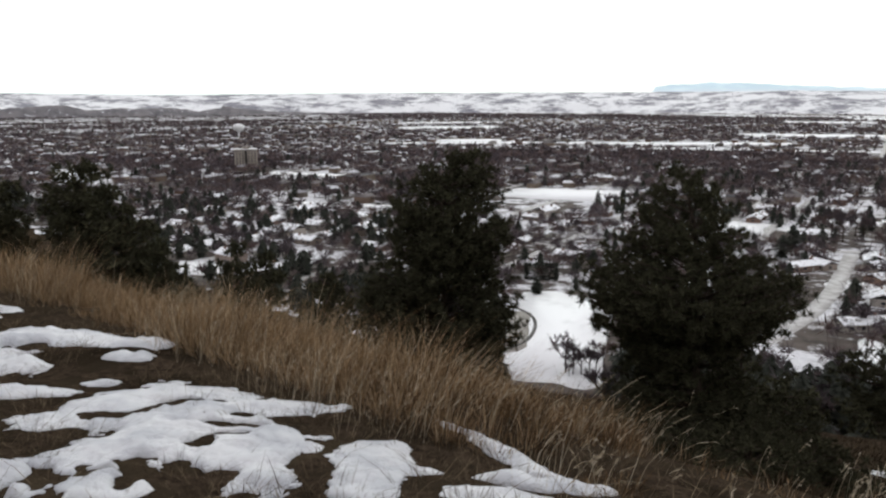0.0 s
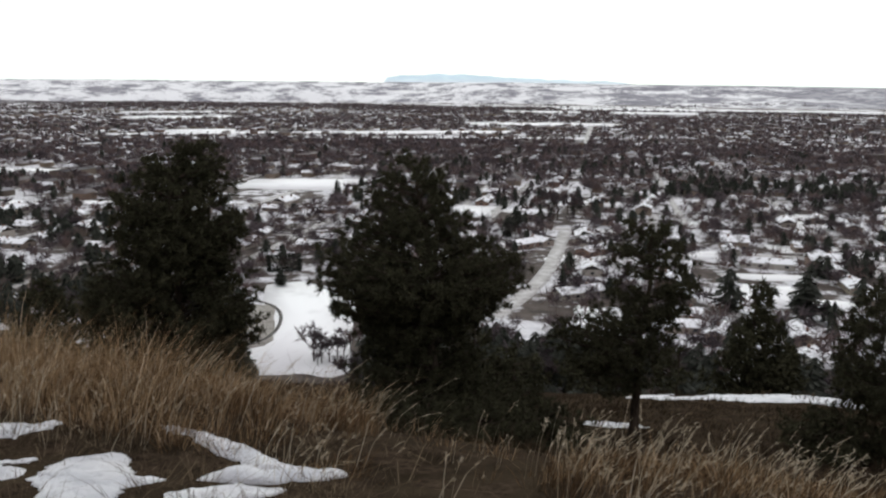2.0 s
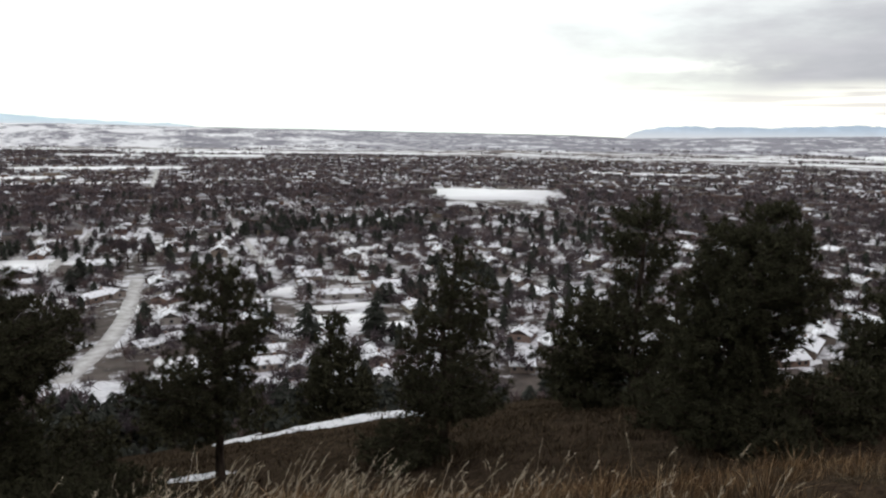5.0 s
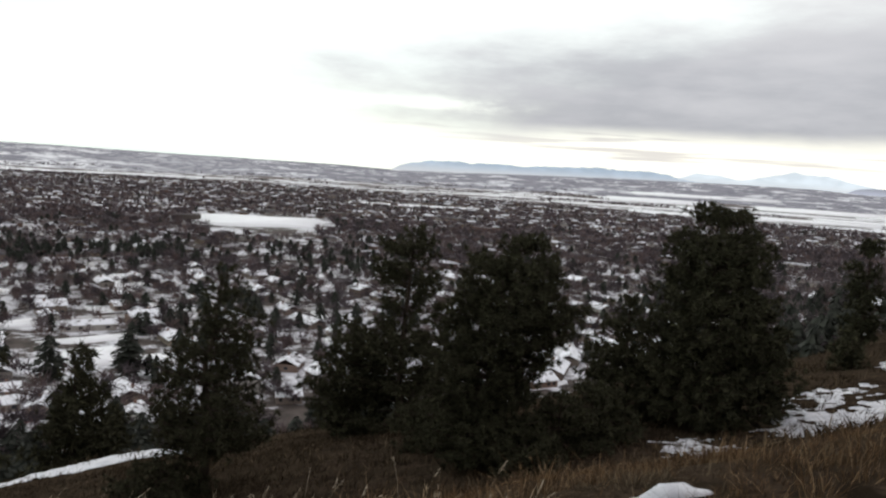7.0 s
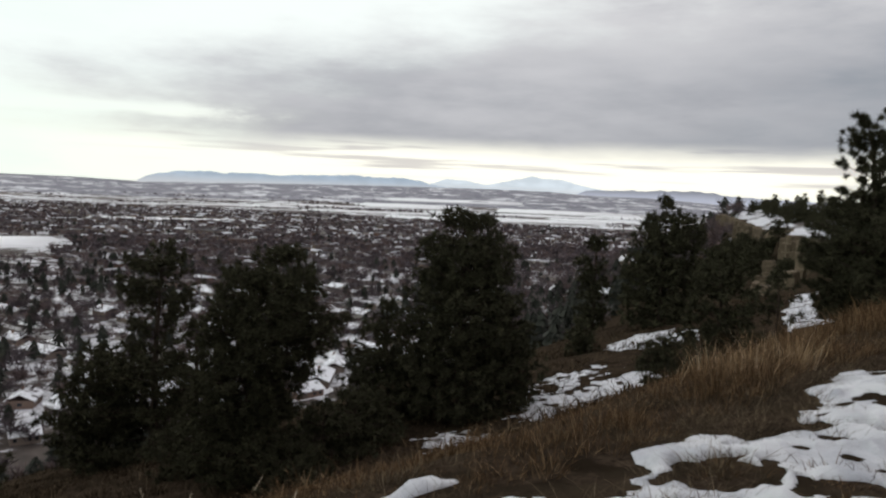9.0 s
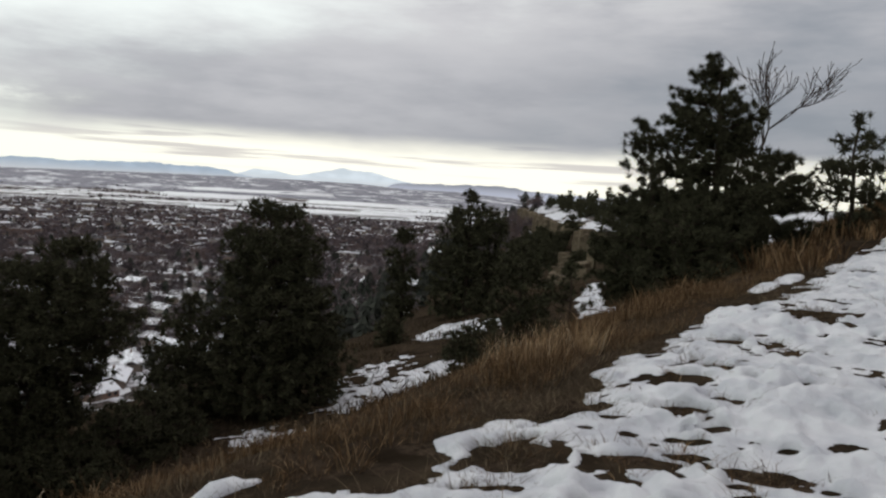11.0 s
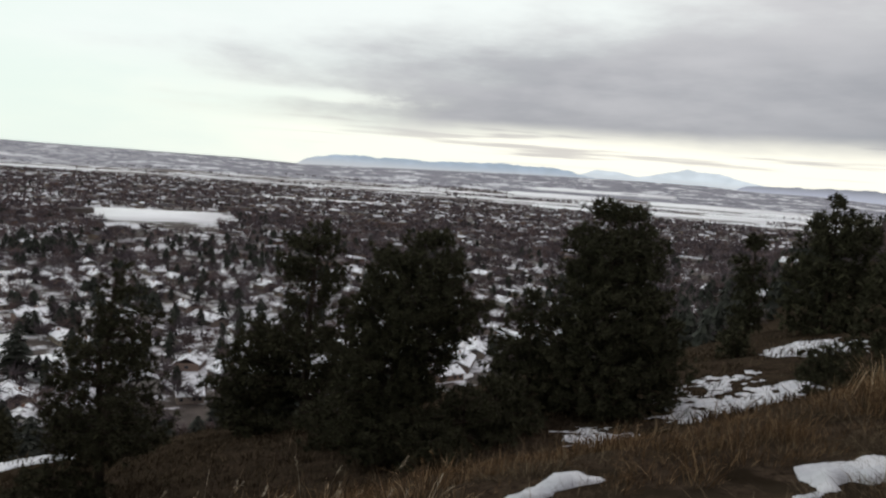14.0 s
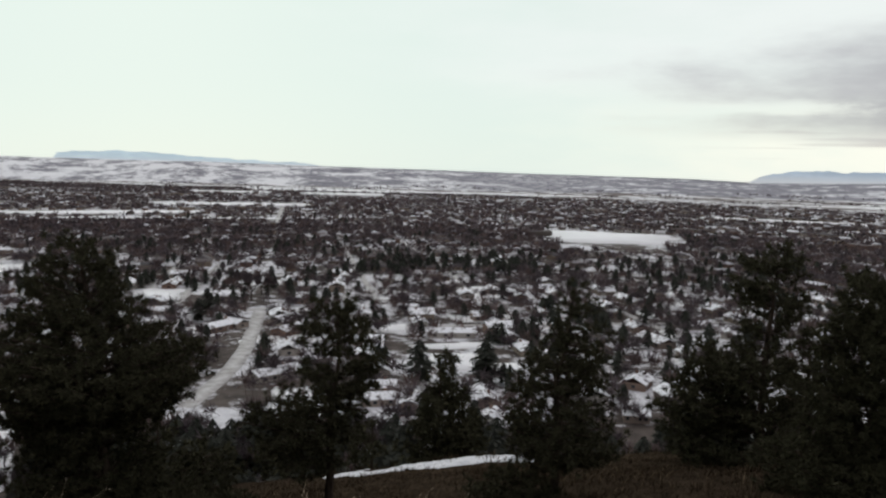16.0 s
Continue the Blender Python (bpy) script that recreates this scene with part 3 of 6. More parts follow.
    m = X.shape[1]
    quads = np.stack([i * m + j, (i + 1) * m + j, (i + 1) * m + j + 1, i * m + j + 1], 1)
    used, inv = np.unique(quads, return_inverse=True)
    P = np.stack([X, Y, Z], -1).reshape(-1, 3)[used]
    ob = mesh_object(name, P, inv.reshape(-1, 4), MAT["snow"], smooth=True)
    return tagged(ob, label, "snow", kind="stuff")


rng = np.random.RandomState(11)
snow_patch("broad melting snow patch on dry grass near the rim", [(-1.95, 5.15, 0.85, 0.72, 70), (-1.12, 5.27, 0.5, 0.22, 80), (-1.5, 4.72, 0.8, 0.45, 120), (-2.4, 4.85, 0.55, 0.32, 100), (-1.85, 4.28, 0.56, 0.36, 75), (-1.15, 4.3, 0.38, 0.36, 20), (-1.0, 3.9, 0.3, 0.24, 0), (-1.78, 3.78, 0.3, 0.2, 90), (-2.25, 4.1, 0.28, 0.1, 100)], 0.018, 1, 0.24,
           islands=[(-1.72, 5.25, 0.26, 0.12, 90), (-2.4, 4.62, 0.3, 0.12, 90), (-1.78, 4.08, 0.24, 0.11, 90), (-1.5, 4.78, 0.3, 0.06, 90), (-2.35, 5.0, 0.32, 0.07, 95), (-1.36, 3.88, 0.3, 0.34, 10)], rag=0.69, shrink=0.07)
snow_patch("broken snow patch among dry grass", [(-3.6, 7.35, 0.85, 0.46, 95), (-3.05, 7.3, 0.4, 0.26, 90), (-4.15, 7.0, 0.6, 0.45, 100), (-3.8, 6.3, 0.6, 0.3, 110), (-4.3, 6.6, 0.5, 0.35, 100), (-4.0, 6.75, 0.6, 0.35, 60), (-2.75, 6.55, 0.2, 0.13, 90)], 0.028, 4, islands=[(-3.7, 6.8, 0.4, 0.12, 95)], rag=0.75, shrink=0.07)
snow_patch("thin strip of snow in matted grass", [(-3.35, 5.62, 0.6, 0.17, 95), (-2.66, 5.82, 0.17, 0.09, 90)], 0.024, 5, rag=0.50, shrink=0.07)
snow_patch("small snow patch beside matted grass", [(-2.5, 3.9, 0.3, 0.24, 10)], 0.024, 9, rag=0.62, shrink=0.07)
snow_patch("small far snow patch in the rim grass", [(-5.35, 9.1, 0.42, 0.22, 95), (-5.2, 8.6, 0.2, 0.12, 95)], 0.03, 10, rag=0.62, shrink=0.07)
snow_patch("small snow patch on bare soil", [(-0.43, 4.3, 0.38, 0.29, 0), (-0.43, 3.88, 0.36, 0.24, 0), (-0.25, 4.15, 0.24, 0.13, 90)], 0.016, 6, rag=0.44, shrink=0.07)
snow_patch("fist-sized lump of snow in dry grass", [(-0.81, 4.42, 0.12, 0.1, 0)], 0.016, 7, rag=0.25, shrink=0.07)
snow_patch("thin strip of snow on dark soil", [(0.13, 5.06, 0.32, 0.09, 145), (0.34, 4.66, 0.4, 0.13, 150), (0.5, 4.36, 0.26, 0.11, 160)], 0.016, 8, rag=0.38, shrink=0.07)
snow_patch("rounded snow patch at the foot of the grass", [(0.4, 4.04, 0.3, 0.15, 110), (0.68, 4.08, 0.32, 0.18, 120), (0.3, 3.75, 0.34, 0.16, 90)], 0.016, 13, islands=[(0.5, 4.14, 0.16, 0.05, 100)], rag=0.38, shrink=0.07)
steps_ = []
for row, (du, dv) in enumerate(((0.0, 0.0), (-0.9, 0.5), (-1.7, -0.4))):
    for k in range(26):
        vv = 3.6 + 0.42 * k + dv + rng.uniform(-0.12, 0.12)
        uu = 1.9 + du + (0.12 if k % 2 else -0.12) + rng.uniform(-0.15, 0.15)
        steps_.append(((uu + vv) / math.sqrt(2), (uu - vv) / math.sqrt(2), rng.uniform(0.07, 0.11), rng.uniform(0.06, 0.1)))

for k in range(420):
    uu, vv = rng.uniform(0.2, 3.1), rng.uniform(3.6, 13.5)
    steps_.append(((uu + vv) / math.sqrt(2), (uu - vv) / math.sqrt(2), rng.uniform(0.04, 0.085), rng.uniform(0.05, 0.11)))


def rim_limit(X, Y):
    """Snow keeps back from the rim grass."""
    U, V = (X + Y) / math.sqrt(2), (X - Y) / math.sqrt(2)
    edge = np.interp(V, [2.9, 3.2, 3.58, 3.8, 4.5, 5.0, 5.2, 5.56, 6.3, 6.84, 8.34, 9.9, 10.9, 12, 20], [2.7, 3.0, 2.9, 2.8, 3.22, 3.05, 2.75, 2.45, 2.85, 3.12, 3.12, 3.2, 2.6, 2.7, 2.9])
    return (edge - U) * 1.2 + 0.3 * (vnoise(X, Y, 0.9, 51) - 0.5) + 0.35 * (vnoise(X, Y, 0.14, 53) - 0.5) + 0.35 * (vnoise(X, Y, 0.35, 52) - 0.5)


GRASS_ISLANDS = [(4.93, -1.42, 0.46, 0.26, 10), (4.64, -1.92, 0.5, 0.13, 15), (4.73, -2.35, 0.26, 0.1, 15), (4.28, -2.64, 0.6, 0.16, 20), (4.41, -1.02, 0.24, 0.08, 15), (6.21, -2.97, 0.4, 0.15, 25),
                 (5.57, -2.68, 0.36, 0.1, 20), (6.38, -3.48, 0.3, 0.11, 30), (6.98, -4.34, 0.5, 0.18, 30), (7.6, -4.0, 0.3, 0.1, 30), (8.6, -5.6, 0.5, 0.16, 30)]
PITS = []
for k in range(95):
    uu, vv = rng.uniform(0.2, 2.9), rng.uniform(3.8, 11.5)
    PITS.append(((uu + vv) / math.sqrt(2), (uu - vv) / math.sqrt(2), rng.uniform(0.025, 0.055)))
PITS += [(5.03, -2.44, 0.05), (4.97, -2.54, 0.05), (5.22, -2.62, 0.035), (5.35, -2.85, 0.04)]
snow_patch("trampled snow with footprints along the rim path", [(8.0, -5.0, 10.5, 4.2, 122), (4.6, -1.3, 2.6, 2.2, 112), (2.6, -2.6, 3, 2.0, 115)], 0.024, 12, 0.27,
           steps_ + [(5.14, -2.22, 0.15, 0.12), (5.03, -2.44, 0.065, 0.12), (4.97, -2.54, 0.065, 0.12), (5.3, -2.5, 0.09, 0.1), (5.3, -3.04, 0.08, 0.1), (5.84, -3.47, 0.09, 0.1), (5.1, -2.95, 0.07, 0.1), (5.5, -3.2, 0.08, 0.1)], rim_limit, islands=GRASS_ISLANDS, deep=0.1, slope=0.8, relief=1.7, pits=PITS)
snow_patch("tip of a snow patch in dry grass", [(4.78, 0.38, 0.34, 0.13, 135), (4.55, 0.55, 0.26, 0.14, 130)], 0.02, 15, 0.0, rag=0.4, shrink=0.15)
snow_patch("narrow strip of snow in the rim grass", [(10.9, -6.3, 0.5, 0.2, 130), (11.5, -7.0, 0.7, 0.2, 130)], 0.04, 16, rag=0.5)
snow_patch("small snow patch on the brown slope", [(18.8, 1.35, 1.2, 0.9, 60)], 0.06, 17, 0.15)
snow_patch("thin patchy snow on the brown slope", [(22.9, -1.7, 3.4, 1.9, 95), (24.4, -2.7, 1.5, 1.0, 20), (21.6, -1.0, 1.4, 1.0, 90)], 0.065, 20, 0.36)
snow_patch("snow patch on the terrace below", [(33.4, -5.3, 2.9, 1.7, 98)], 0.11, 23, 0.2)
snow_patch("snow lying along a path on the terrace", [(18.6, 19.9, 3.2, 1.25, 133), (16.0, 21.6, 1.7, 0.6, 128)], 0.09, 26, 0.2)
snow_patch("snow bank in a hollow beyond the pines", [(35.5, -11.7, 6.5, 0.55, 109), (30.2, -10.9, 1.6, 0.5, 100)], 0.1, 33, 0.2)
snow_patch("snow lying on the flat clifftop", [(*polar(104.0, 430), 26, 6, 104), (*polar(104.8, 360), 30, 5, 105), (*polar(106.2, 300), 26, 5, 106), (*polar(108.0, 245), 18, 4, 107), (*polar(106.6, 400), 22, 8, 104)], 0.8, 37, 0.36, lift=0.35)
snow_patch("snow on the broken talus below the cliff", [(*polar(101.5, 300), 5, 2.0, 90)], 0.6, 38, 0.3, lift=0.3)
snow_patch("scrap of snow on the slope", [(10.6, 17.0, 0.8, 0.35, 130)], 0.06, 29, 0.0)


# ---- pines on the hillside ----
def tuft_blades(rs, centres, ways, size, count, broad=1.0):
    """Round bunches of needles: blades bursting from each centre, leaning along ways."""
    n = len(centres)
    d = rs.normal(size=(n, count, 3)) + ways[:, None] * 0.55
    d /= np.linalg.norm(d, axis=2)[..., None]
    length = size[:, None, None] * rs.uniform(0.6, 1.2, (n, count, 1))
    side = np.cross(d, rs.normal(size=(n, count, 3)))
    side /= np.linalg.norm(side, axis=2)[..., None] + 1e-9
    w = length * rs.uniform(0.04, 0.075, (n, count, 1)) * broad
    base = centres[:, None] + d * length * 0.08
    tri = np.stack([base - side * w, base + side * w, base + d * length], 2)
    return tri.reshape(-1, 3)


EGG = ((1.0, 0.06, 0.06), (0.9, 0.3, 0.28), (0.72, 0.68, 0.62), (0.5, 0.92, 0.95), (0.3, 1.0, 1.0), (0.08, 0.8, 0.86))
MOUND = ((1.0, 0.25, 0.2), (0.85, 0.6, 0.66), (0.6, 0.95, 0.9), (0.3, 1.0, 1.0), (0.02, 0.85, 0.8))


def pine(az, d, height, shape, seed, label, wide=1.0, gaps=0.12, bare=0.06, name="pine_tree", tuft=0.0, loose=1.0, dense=1.0, blades_each=0):
    """A ponderosa-like pine: bent trunk, boughs of uneven reach that end in round bunches of needles.
    shape: height fraction and the reach to either side of the trunk; gaps: share of boughs missing; bare: clear stem."""
    rs = np.random.RandomState(seed)
    x, y = polar(az, d)
    root = tagged(new(name), label, "tree")
    root.location = (x, y, g(x, y) - 0.08)
    across = np.array([math.cos(radians(az)), -math.sin(radians(az)), 0.0])
    deep = np.array([across[1], -across[0], 0.0])
    st = np.array(shape, float)[::-1]
    lean = lambda t: (np.interp(t, st[:, 0], st[:, 2]) - np.interp(t, st[:, 0], st[:, 1])) * 0.5 * wide
    half = lambda t: np.interp(t, st[:, 0], st[:, 1] + st[:, 2]) * 0.5 * wide
    k = np.linspace(0, 1, 14)
    wob = np.cumsum(rs.normal(0, 0.006, (14, 2)), 0) * height
    spine = np.stack([wob[:, 0], wob[:, 1], k * height * 0.97], 1)
    spine[:, :2] += (across * 1.0)[None, :2] * (lean(k) * np.clip(k * 1.4 - 0.4, 0, 1) ** 2)[:, None]
    wood, limbs = Heap(), Heap()
    wood.add(*tube(spine, 0.019 * height * (1 - k) ** 0.8 + 0.012 + 0.012 * height * np.exp(-k * 28), 9))
    size = tuft or (0.17 if d < 19 else (0.2 if d < 26 else (0.27 if d < 34 else 0.34)))
    C, D, S = [], [], []
    step = size * 1.5
    levels = max(5, int(height * (1 - bare) / step))
    for i in range(levels):
        t = min(0.985, bare + (1 - bare) * (i + rs.uniform(0.1, 0.9)) / levels)
        hw = max(0.10, float(half(t)))
        off = float(lean(t))
        n_b = max(3, int(round(2 * math.pi * hw / (size * 2.9))))
        for a in range(n_b):
            ang = (a + rs.uniform(-0.4, 0.4)) / n_b * 2 * math.pi
            # boughs of neighbouring levels share their reach, so the outline falls into clumps
            lump = TABLE[(seed * 13 + int(t * height / (size * 4.2))) % 256, int(ang / (2 * math.pi) * max(4, n_b // 2)) * 5 % 256]
            if lump < gaps and rs.rand() < 0.85:
                continue
            reach = (0.76 + 0.34 * lump) * rs.uniform(0.86, 1.05)
            p0 = np.array([np.interp(t, k, spine[:, c]) for c in range(3)])
            tip = across * (off + hw * math.cos(ang) * reach) + deep * (hw * math.sin(ang) * reach)
            tip[2] = t * height + hw * (0.10 + 0.2 * t) * rs.uniform(0.2, 1.0)
            p0[2] -= 0.12 * hw
            span = tip - p0
            run = np.linalg.norm(span)
            q = np.linspace(0, 1, 5)
            line = p0 + span * q[:, None]
            line[:, 2] -= 0.10 * run * np.sin(q * math.pi) * (1 - t)
            line[1:4, :2] += rs.normal(0, 0.03 * run, (3, 2))
            limbs.add(*tube(line, 0.012 * run * (1 - q * 0.8) + 0.006, 3))
            n = 1 + int((dense if d < 30 else dense * 1.5) * (1 + run * 0.72 / (size * 0.62)))
            u = 1 - rs.uniform(0, 0.68, n) ** 1.15
            u[0] = 1.0
            foot = np.stack([np.interp(u, q, line[:, c]) for c in range(3)], 1)
            foot += rs.normal(0, size * 0.62 * loose, (n, 3)) * np.array([1, 1, 0.6])
            C.append(foot)
            D.append(np.tile(span / (run + 1e-6) * 0.7 + np.array([0, 0, 0.5]), (n, 1)))
            S.append(size * rs.uniform(0.8, 1.25, n))
    tip = spine[-1] + rs.normal(0, size * 0.3, (7, 3)) - np.array([0, 0, size * 0.5])
    C, D, S = np.concatenate(C + [tip]), np.concatenate(D + [np.tile([0, 0, 1.0], (7, 1))]), np.concatenate(S + [np.full(7, size * 0.8)])
    crown = Heap()
    crown.tris(tuft_blades(rs, C, D, S * (0.74 if d < 20 else 0.85), blades_each or (36 if d < 20 else (24 if d < 30 else 18)), 1.25 if blades_each else (1.5 if d < 20 else (1.9 if d < 27 else 2.4))))
    wood.make("trunk", MAT["bark"], root)
    tagged(limbs.make("limb_framework", MAT["bark"], root), kind="stuff")
    tagged(crown.make("crown", MAT["needles"], root), "dark green needles")
    return root


OLD, YOUNG, SHRUB = "dark green ponderosa pine on the dry hillside below the rim", "young dark green pine on the dry hillside", "low dark juniper shrub on the brown slope"
pine(-24.4, 38, 6.9, ((1.0, 0.9, 0.1), (0.87, 1.7, 0.8), (0.72, 1.8, 1.3), (0.61, 1.8, 2.4), (0.45, 1.7, 3.0), (0.2, 1.2, 3.2)), 1, "broad low dark pine behind the rim grass", gaps=0.05)
pine(0.6, 24, 8.1, ((1.0, -0.3, 0.75), (0.96, 0.2, 1.0), (0.92, 0.9, 1.2), (0.86, 1.3, 1.5), (0.77, 1.9, 1.5), (0.59, 1.9, 1.8), (0.48, 2.8, 1.7), (0.39, 3.0, 1.9), (0.21, 2.7, 2.1), (0.1, 2.0, 1.7)), 2, "tall dark ponderosa pine with uneven sides below the rim", gaps=0.1)
pine(18.3, 17, 6.6, ((1.0, 0.55, -0.2), (0.98, 0.95, 0.05), (0.93, 1.2, 0.35), (0.82, 1.4, 0.7), (0.75, 1.5, 0.9), (0.67, 2.1, 1.5), (0.62, 2.4, 2.2), (0.55, 2.5, 2.2), (0.49, 2.1, 1.8), (0.41, 1.6, 1.2), (0.26, 1.7, 1.3), (0.1, 1.3, 1.2)), 3, "broad dark ponderosa pine, widest at mid height, below the rim", gaps=0.07)
pine(33.7, 18.3, 5.4, ((1.0, 0.2, 0.3), (0.91, 0.8, 0.8), (0.84, 0.85, 1.0), (0.7, 0.95, 1.25), (0.6, 1.0, 1.15), (0.5, 1.9, 0.9), (0.42, 2.2, 0.6), (0.33, 1.6, 0.4)), 7, "dark pine with a clear lower trunk on the hillside", gaps=0.14, bare=0.26, dense=1.0)
pine(50.4, 18, 5.15, ((1.0, -0.25, 0.5), (0.94, -0.1, 0.7), (0.84, 0.15, 0.85), (0.74, 0.3, 1.05), (0.62, 0.9, 1.2), (0.51, 1.15, 1.3), (0.39, 1.35, 1.6), (0.22, 1.2, 1.5)), 10, "dark open-crowned pine on the hillside", gaps=0.2, bare=0.2, dense=0.8)
pine(63.6, 24.2, 6.5, ((1.0, -0.2, 0.65), (0.94, 0.6, 1.0), (0.86, 0.85, 1.3), (0.78, 1.0, 1.3), (0.67, 0.6, 1.1), (0.55, 0.7, 1.05), (0.46, 1.6, 1.15), (0.32, 1.9, 1.3), (0.15, 1.6, 1.4)), 11, "slender dark pine with ragged tiers of boughs", gaps=0.26, bare=0.08, dense=0.8)
pine(70.5, 17.2, 5.3, ((1.0, -0.65, 0.9), (0.95, -0.1, 1.1), (0.91, 0.4, 1.4), (0.83, 0.65, 1.6), (0.78, 0.9, 1.8), (0.66, 1.0, 1.9), (0.55, 1.15, 1.5), (0.43, 1.25, 1.3), (0.17, 1.4, 1.2), (0.05, 1.2, 1.0)), 13, OLD, gaps=0.03, dense=1.2)
pine(85.6, 22.1, 5.9, ((1.0, 0.4, 0.6), (0.97, 0.6, 0.8), (0.92, 0.9, 0.95), (0.81, 1.2, 1.4), (0.71, 1.4, 1.4), (0.6, 1.5, 1.6), (0.49, 1.6, 1.9), (0.38, 1.7, 1.9), (0.17, 1.9, 1.75), (0.03, 1.5, 1.5)), 14, "dense dark rounded ponderosa pine below the rim", gaps=0.03)
pine(99.1, 40.2, 6.25, ((1.0, 0.05, 0.3), (0.93, 0.6, 1.0), (0.84, 0.85, 1.4), (0.7, 1.3, 1.7), (0.52, 1.6, 1.7), (0.3, 1.75, 1.8), (0.08, 1.7, 1.6)), 16, "dark pointed pine at the edge of the terrace", gaps=0.04)
pine(94.6, 44.2, 5.5, ((1.0, 0.2, 0.3), (0.86, 0.7, 0.65), (0.63, 0.95, 0.85), (0.4, 0.9, 0.8), (0.12, 1.0, 0.7)), 17, YOUNG, gaps=0.08)
pine(103.4, 28.2, 3.4, ((1.0, 0.3, -0.05), (0.91, 0.8, 0.35), (0.74, 0.95, 0.8), (0.56, 1.0, 1.05), (0.33, 1.4, 1.15), (0.1, 1.1, 1.0)), 18, YOUNG, gaps=0.06)
pine(106.8, 25, 2.5, EGG, 19, YOUNG, 0.85, gaps=0.2)
pine(116.2, 17.3, 4.68, ((1.0, 0.32, -0.16), (0.97, 0.42, -0.06), (0.91, 0.63, 0.22), (0.86, 0.95, 0.3), (0.82, 1.0, 0.42), (0.76, 0.95, 0.6), (0.71, 1.03, 0.8), (0.67, 1.06, 0.86), (0.6, 0.95, 0.75), (0.55, 0.95, 0.85), (0.48, 1.05, 1.1), (0.38, 1.4, 1.25), (0.27, 1.55, 1.2), (0.1, 1.4, 1.0)), 21, "tall dark pine on the rim with round bunches of needles", gaps=0.08, bare=0.04, tuft=0.15, loose=0.6, dense=1.25, blades_each=58)
pine(112.2, 17.0, 3.94, ((1.0, 0.32, -0.2), (0.95, 0.52, 0.12), (0.89, 0.62, 0.16), (0.81, 0.66, 0.24), (0.75, 0.76, 0.32), (0.7, 0.52, 0.22), (0.64, 0.6, 0.3), (0.46, 0.95, 0.6), (0.31, 1.22, 0.8), (0.1, 1.05, 0.8)), 22, "smaller dark pine growing against a taller one on the rim", gaps=0.06, bare=0.03, tuft=0.15, loose=0.6, dense=1.2, blades_each=58)
pine(114.3, 16.2, 1.9, MOUND, 36, "dense dark pine undergrowth on the rim", 1.5, gaps=0.0, blades_each=44)
pine(119.6, 20.3, 2.65, ((1.0, 0.3, 0.4), (0.93, 0.5, 0.55), (0.8, 0.75, 0.8), (0.62, 0.9, 0.9), (0.4, 0.95, 0.95), (0.15, 0.8, 0.8)), 23, "rounded dark pine growing close behind a taller one", gaps=0.05, tuft=0.16, loose=0.6, dense=1.2, blades_each=44)
pine(124.5, 22, 2.9, EGG, 37, YOUNG, 0.9, gaps=0.15)
for az_, d_, h_, w_, seed_ in ((-20.6, 39, 3.4, 2.0, 45), (-30.6, 40, 5.4, 2.1, 46), (-15, 42, 4.4, 1.1, 4), (-12.9, 43, 4.3, 0.9, 5), (-8.6, 40, 3.8, 1.5, 6), (-5.8, 38, 3.5, 1.2, 31)):
    pine(az_, d_, h_, EGG, seed_, YOUNG, w_, gaps=0.06)
for az_, d_, h_, w_, seed_ in ((41.8, 36.1, 7.8, 1.6, 8), (43.9, 38.1, 5.9, 0.85, 9), (60.4, 25, 4.0, 1.5, 12), (66.8, 26, 4.2, 1.4, 33), (80.2, 23, 3.7, 1.4, 34), (88.9, 22.6, 3.0, 1.0, 15)):
    pine(az_, d_, h_, EGG, seed_, YOUNG, w_, gaps=0.05 if d_ > 30 else 0.16, dense=1.5 if d_ > 30 else 0.9)
for az_, d_, h_, w_, seed_ in ((93.9, 33, 1.4, 0.65, 20), (100.4, 22.5, 1.25, 1.05, 35), (20.2, 15.6, 1.3, 1.6, 40), (23.4, 17.4, 1.3, 1.5, 41), (15.4, 15.4, 1.3, 1.5, 42), (17.8, 14.6, 1.0, 1.5, 43), (22.4, 15.2, 1.1, 1.5, 48), (26.0, 16.4, 0.9, 1.3, 49), (78, 20, 1.4, 1.2, 44), (76, 18.6, 1.3, 1.1, 47), (67.0, 19.5, 1.1, 1.1, 67), (73.4, 16.6, 1.0, 1.0, 69), (47.4, 17.5, 1.0, 1.1, 70)):
    pine(az_, d_, h_, MOUND, seed_, SHRUB, w_, gaps=0.03, name="juniper_shrub")
for az_, d_, h_, w_, seed_ in ((21.6, 29, 3.2, 1.3, 61), (24.6, 30, 2.0, 1.3, 62), (30.4, 29.5, 2.8, 1.1, 64), (36.6, 30, 2.4, 1.2, 66)):
    pine(az_, d_, h_, EGG, seed_, "ragged young pine below the edge of the terrace", w_, gaps=0.4, dense=0.6)


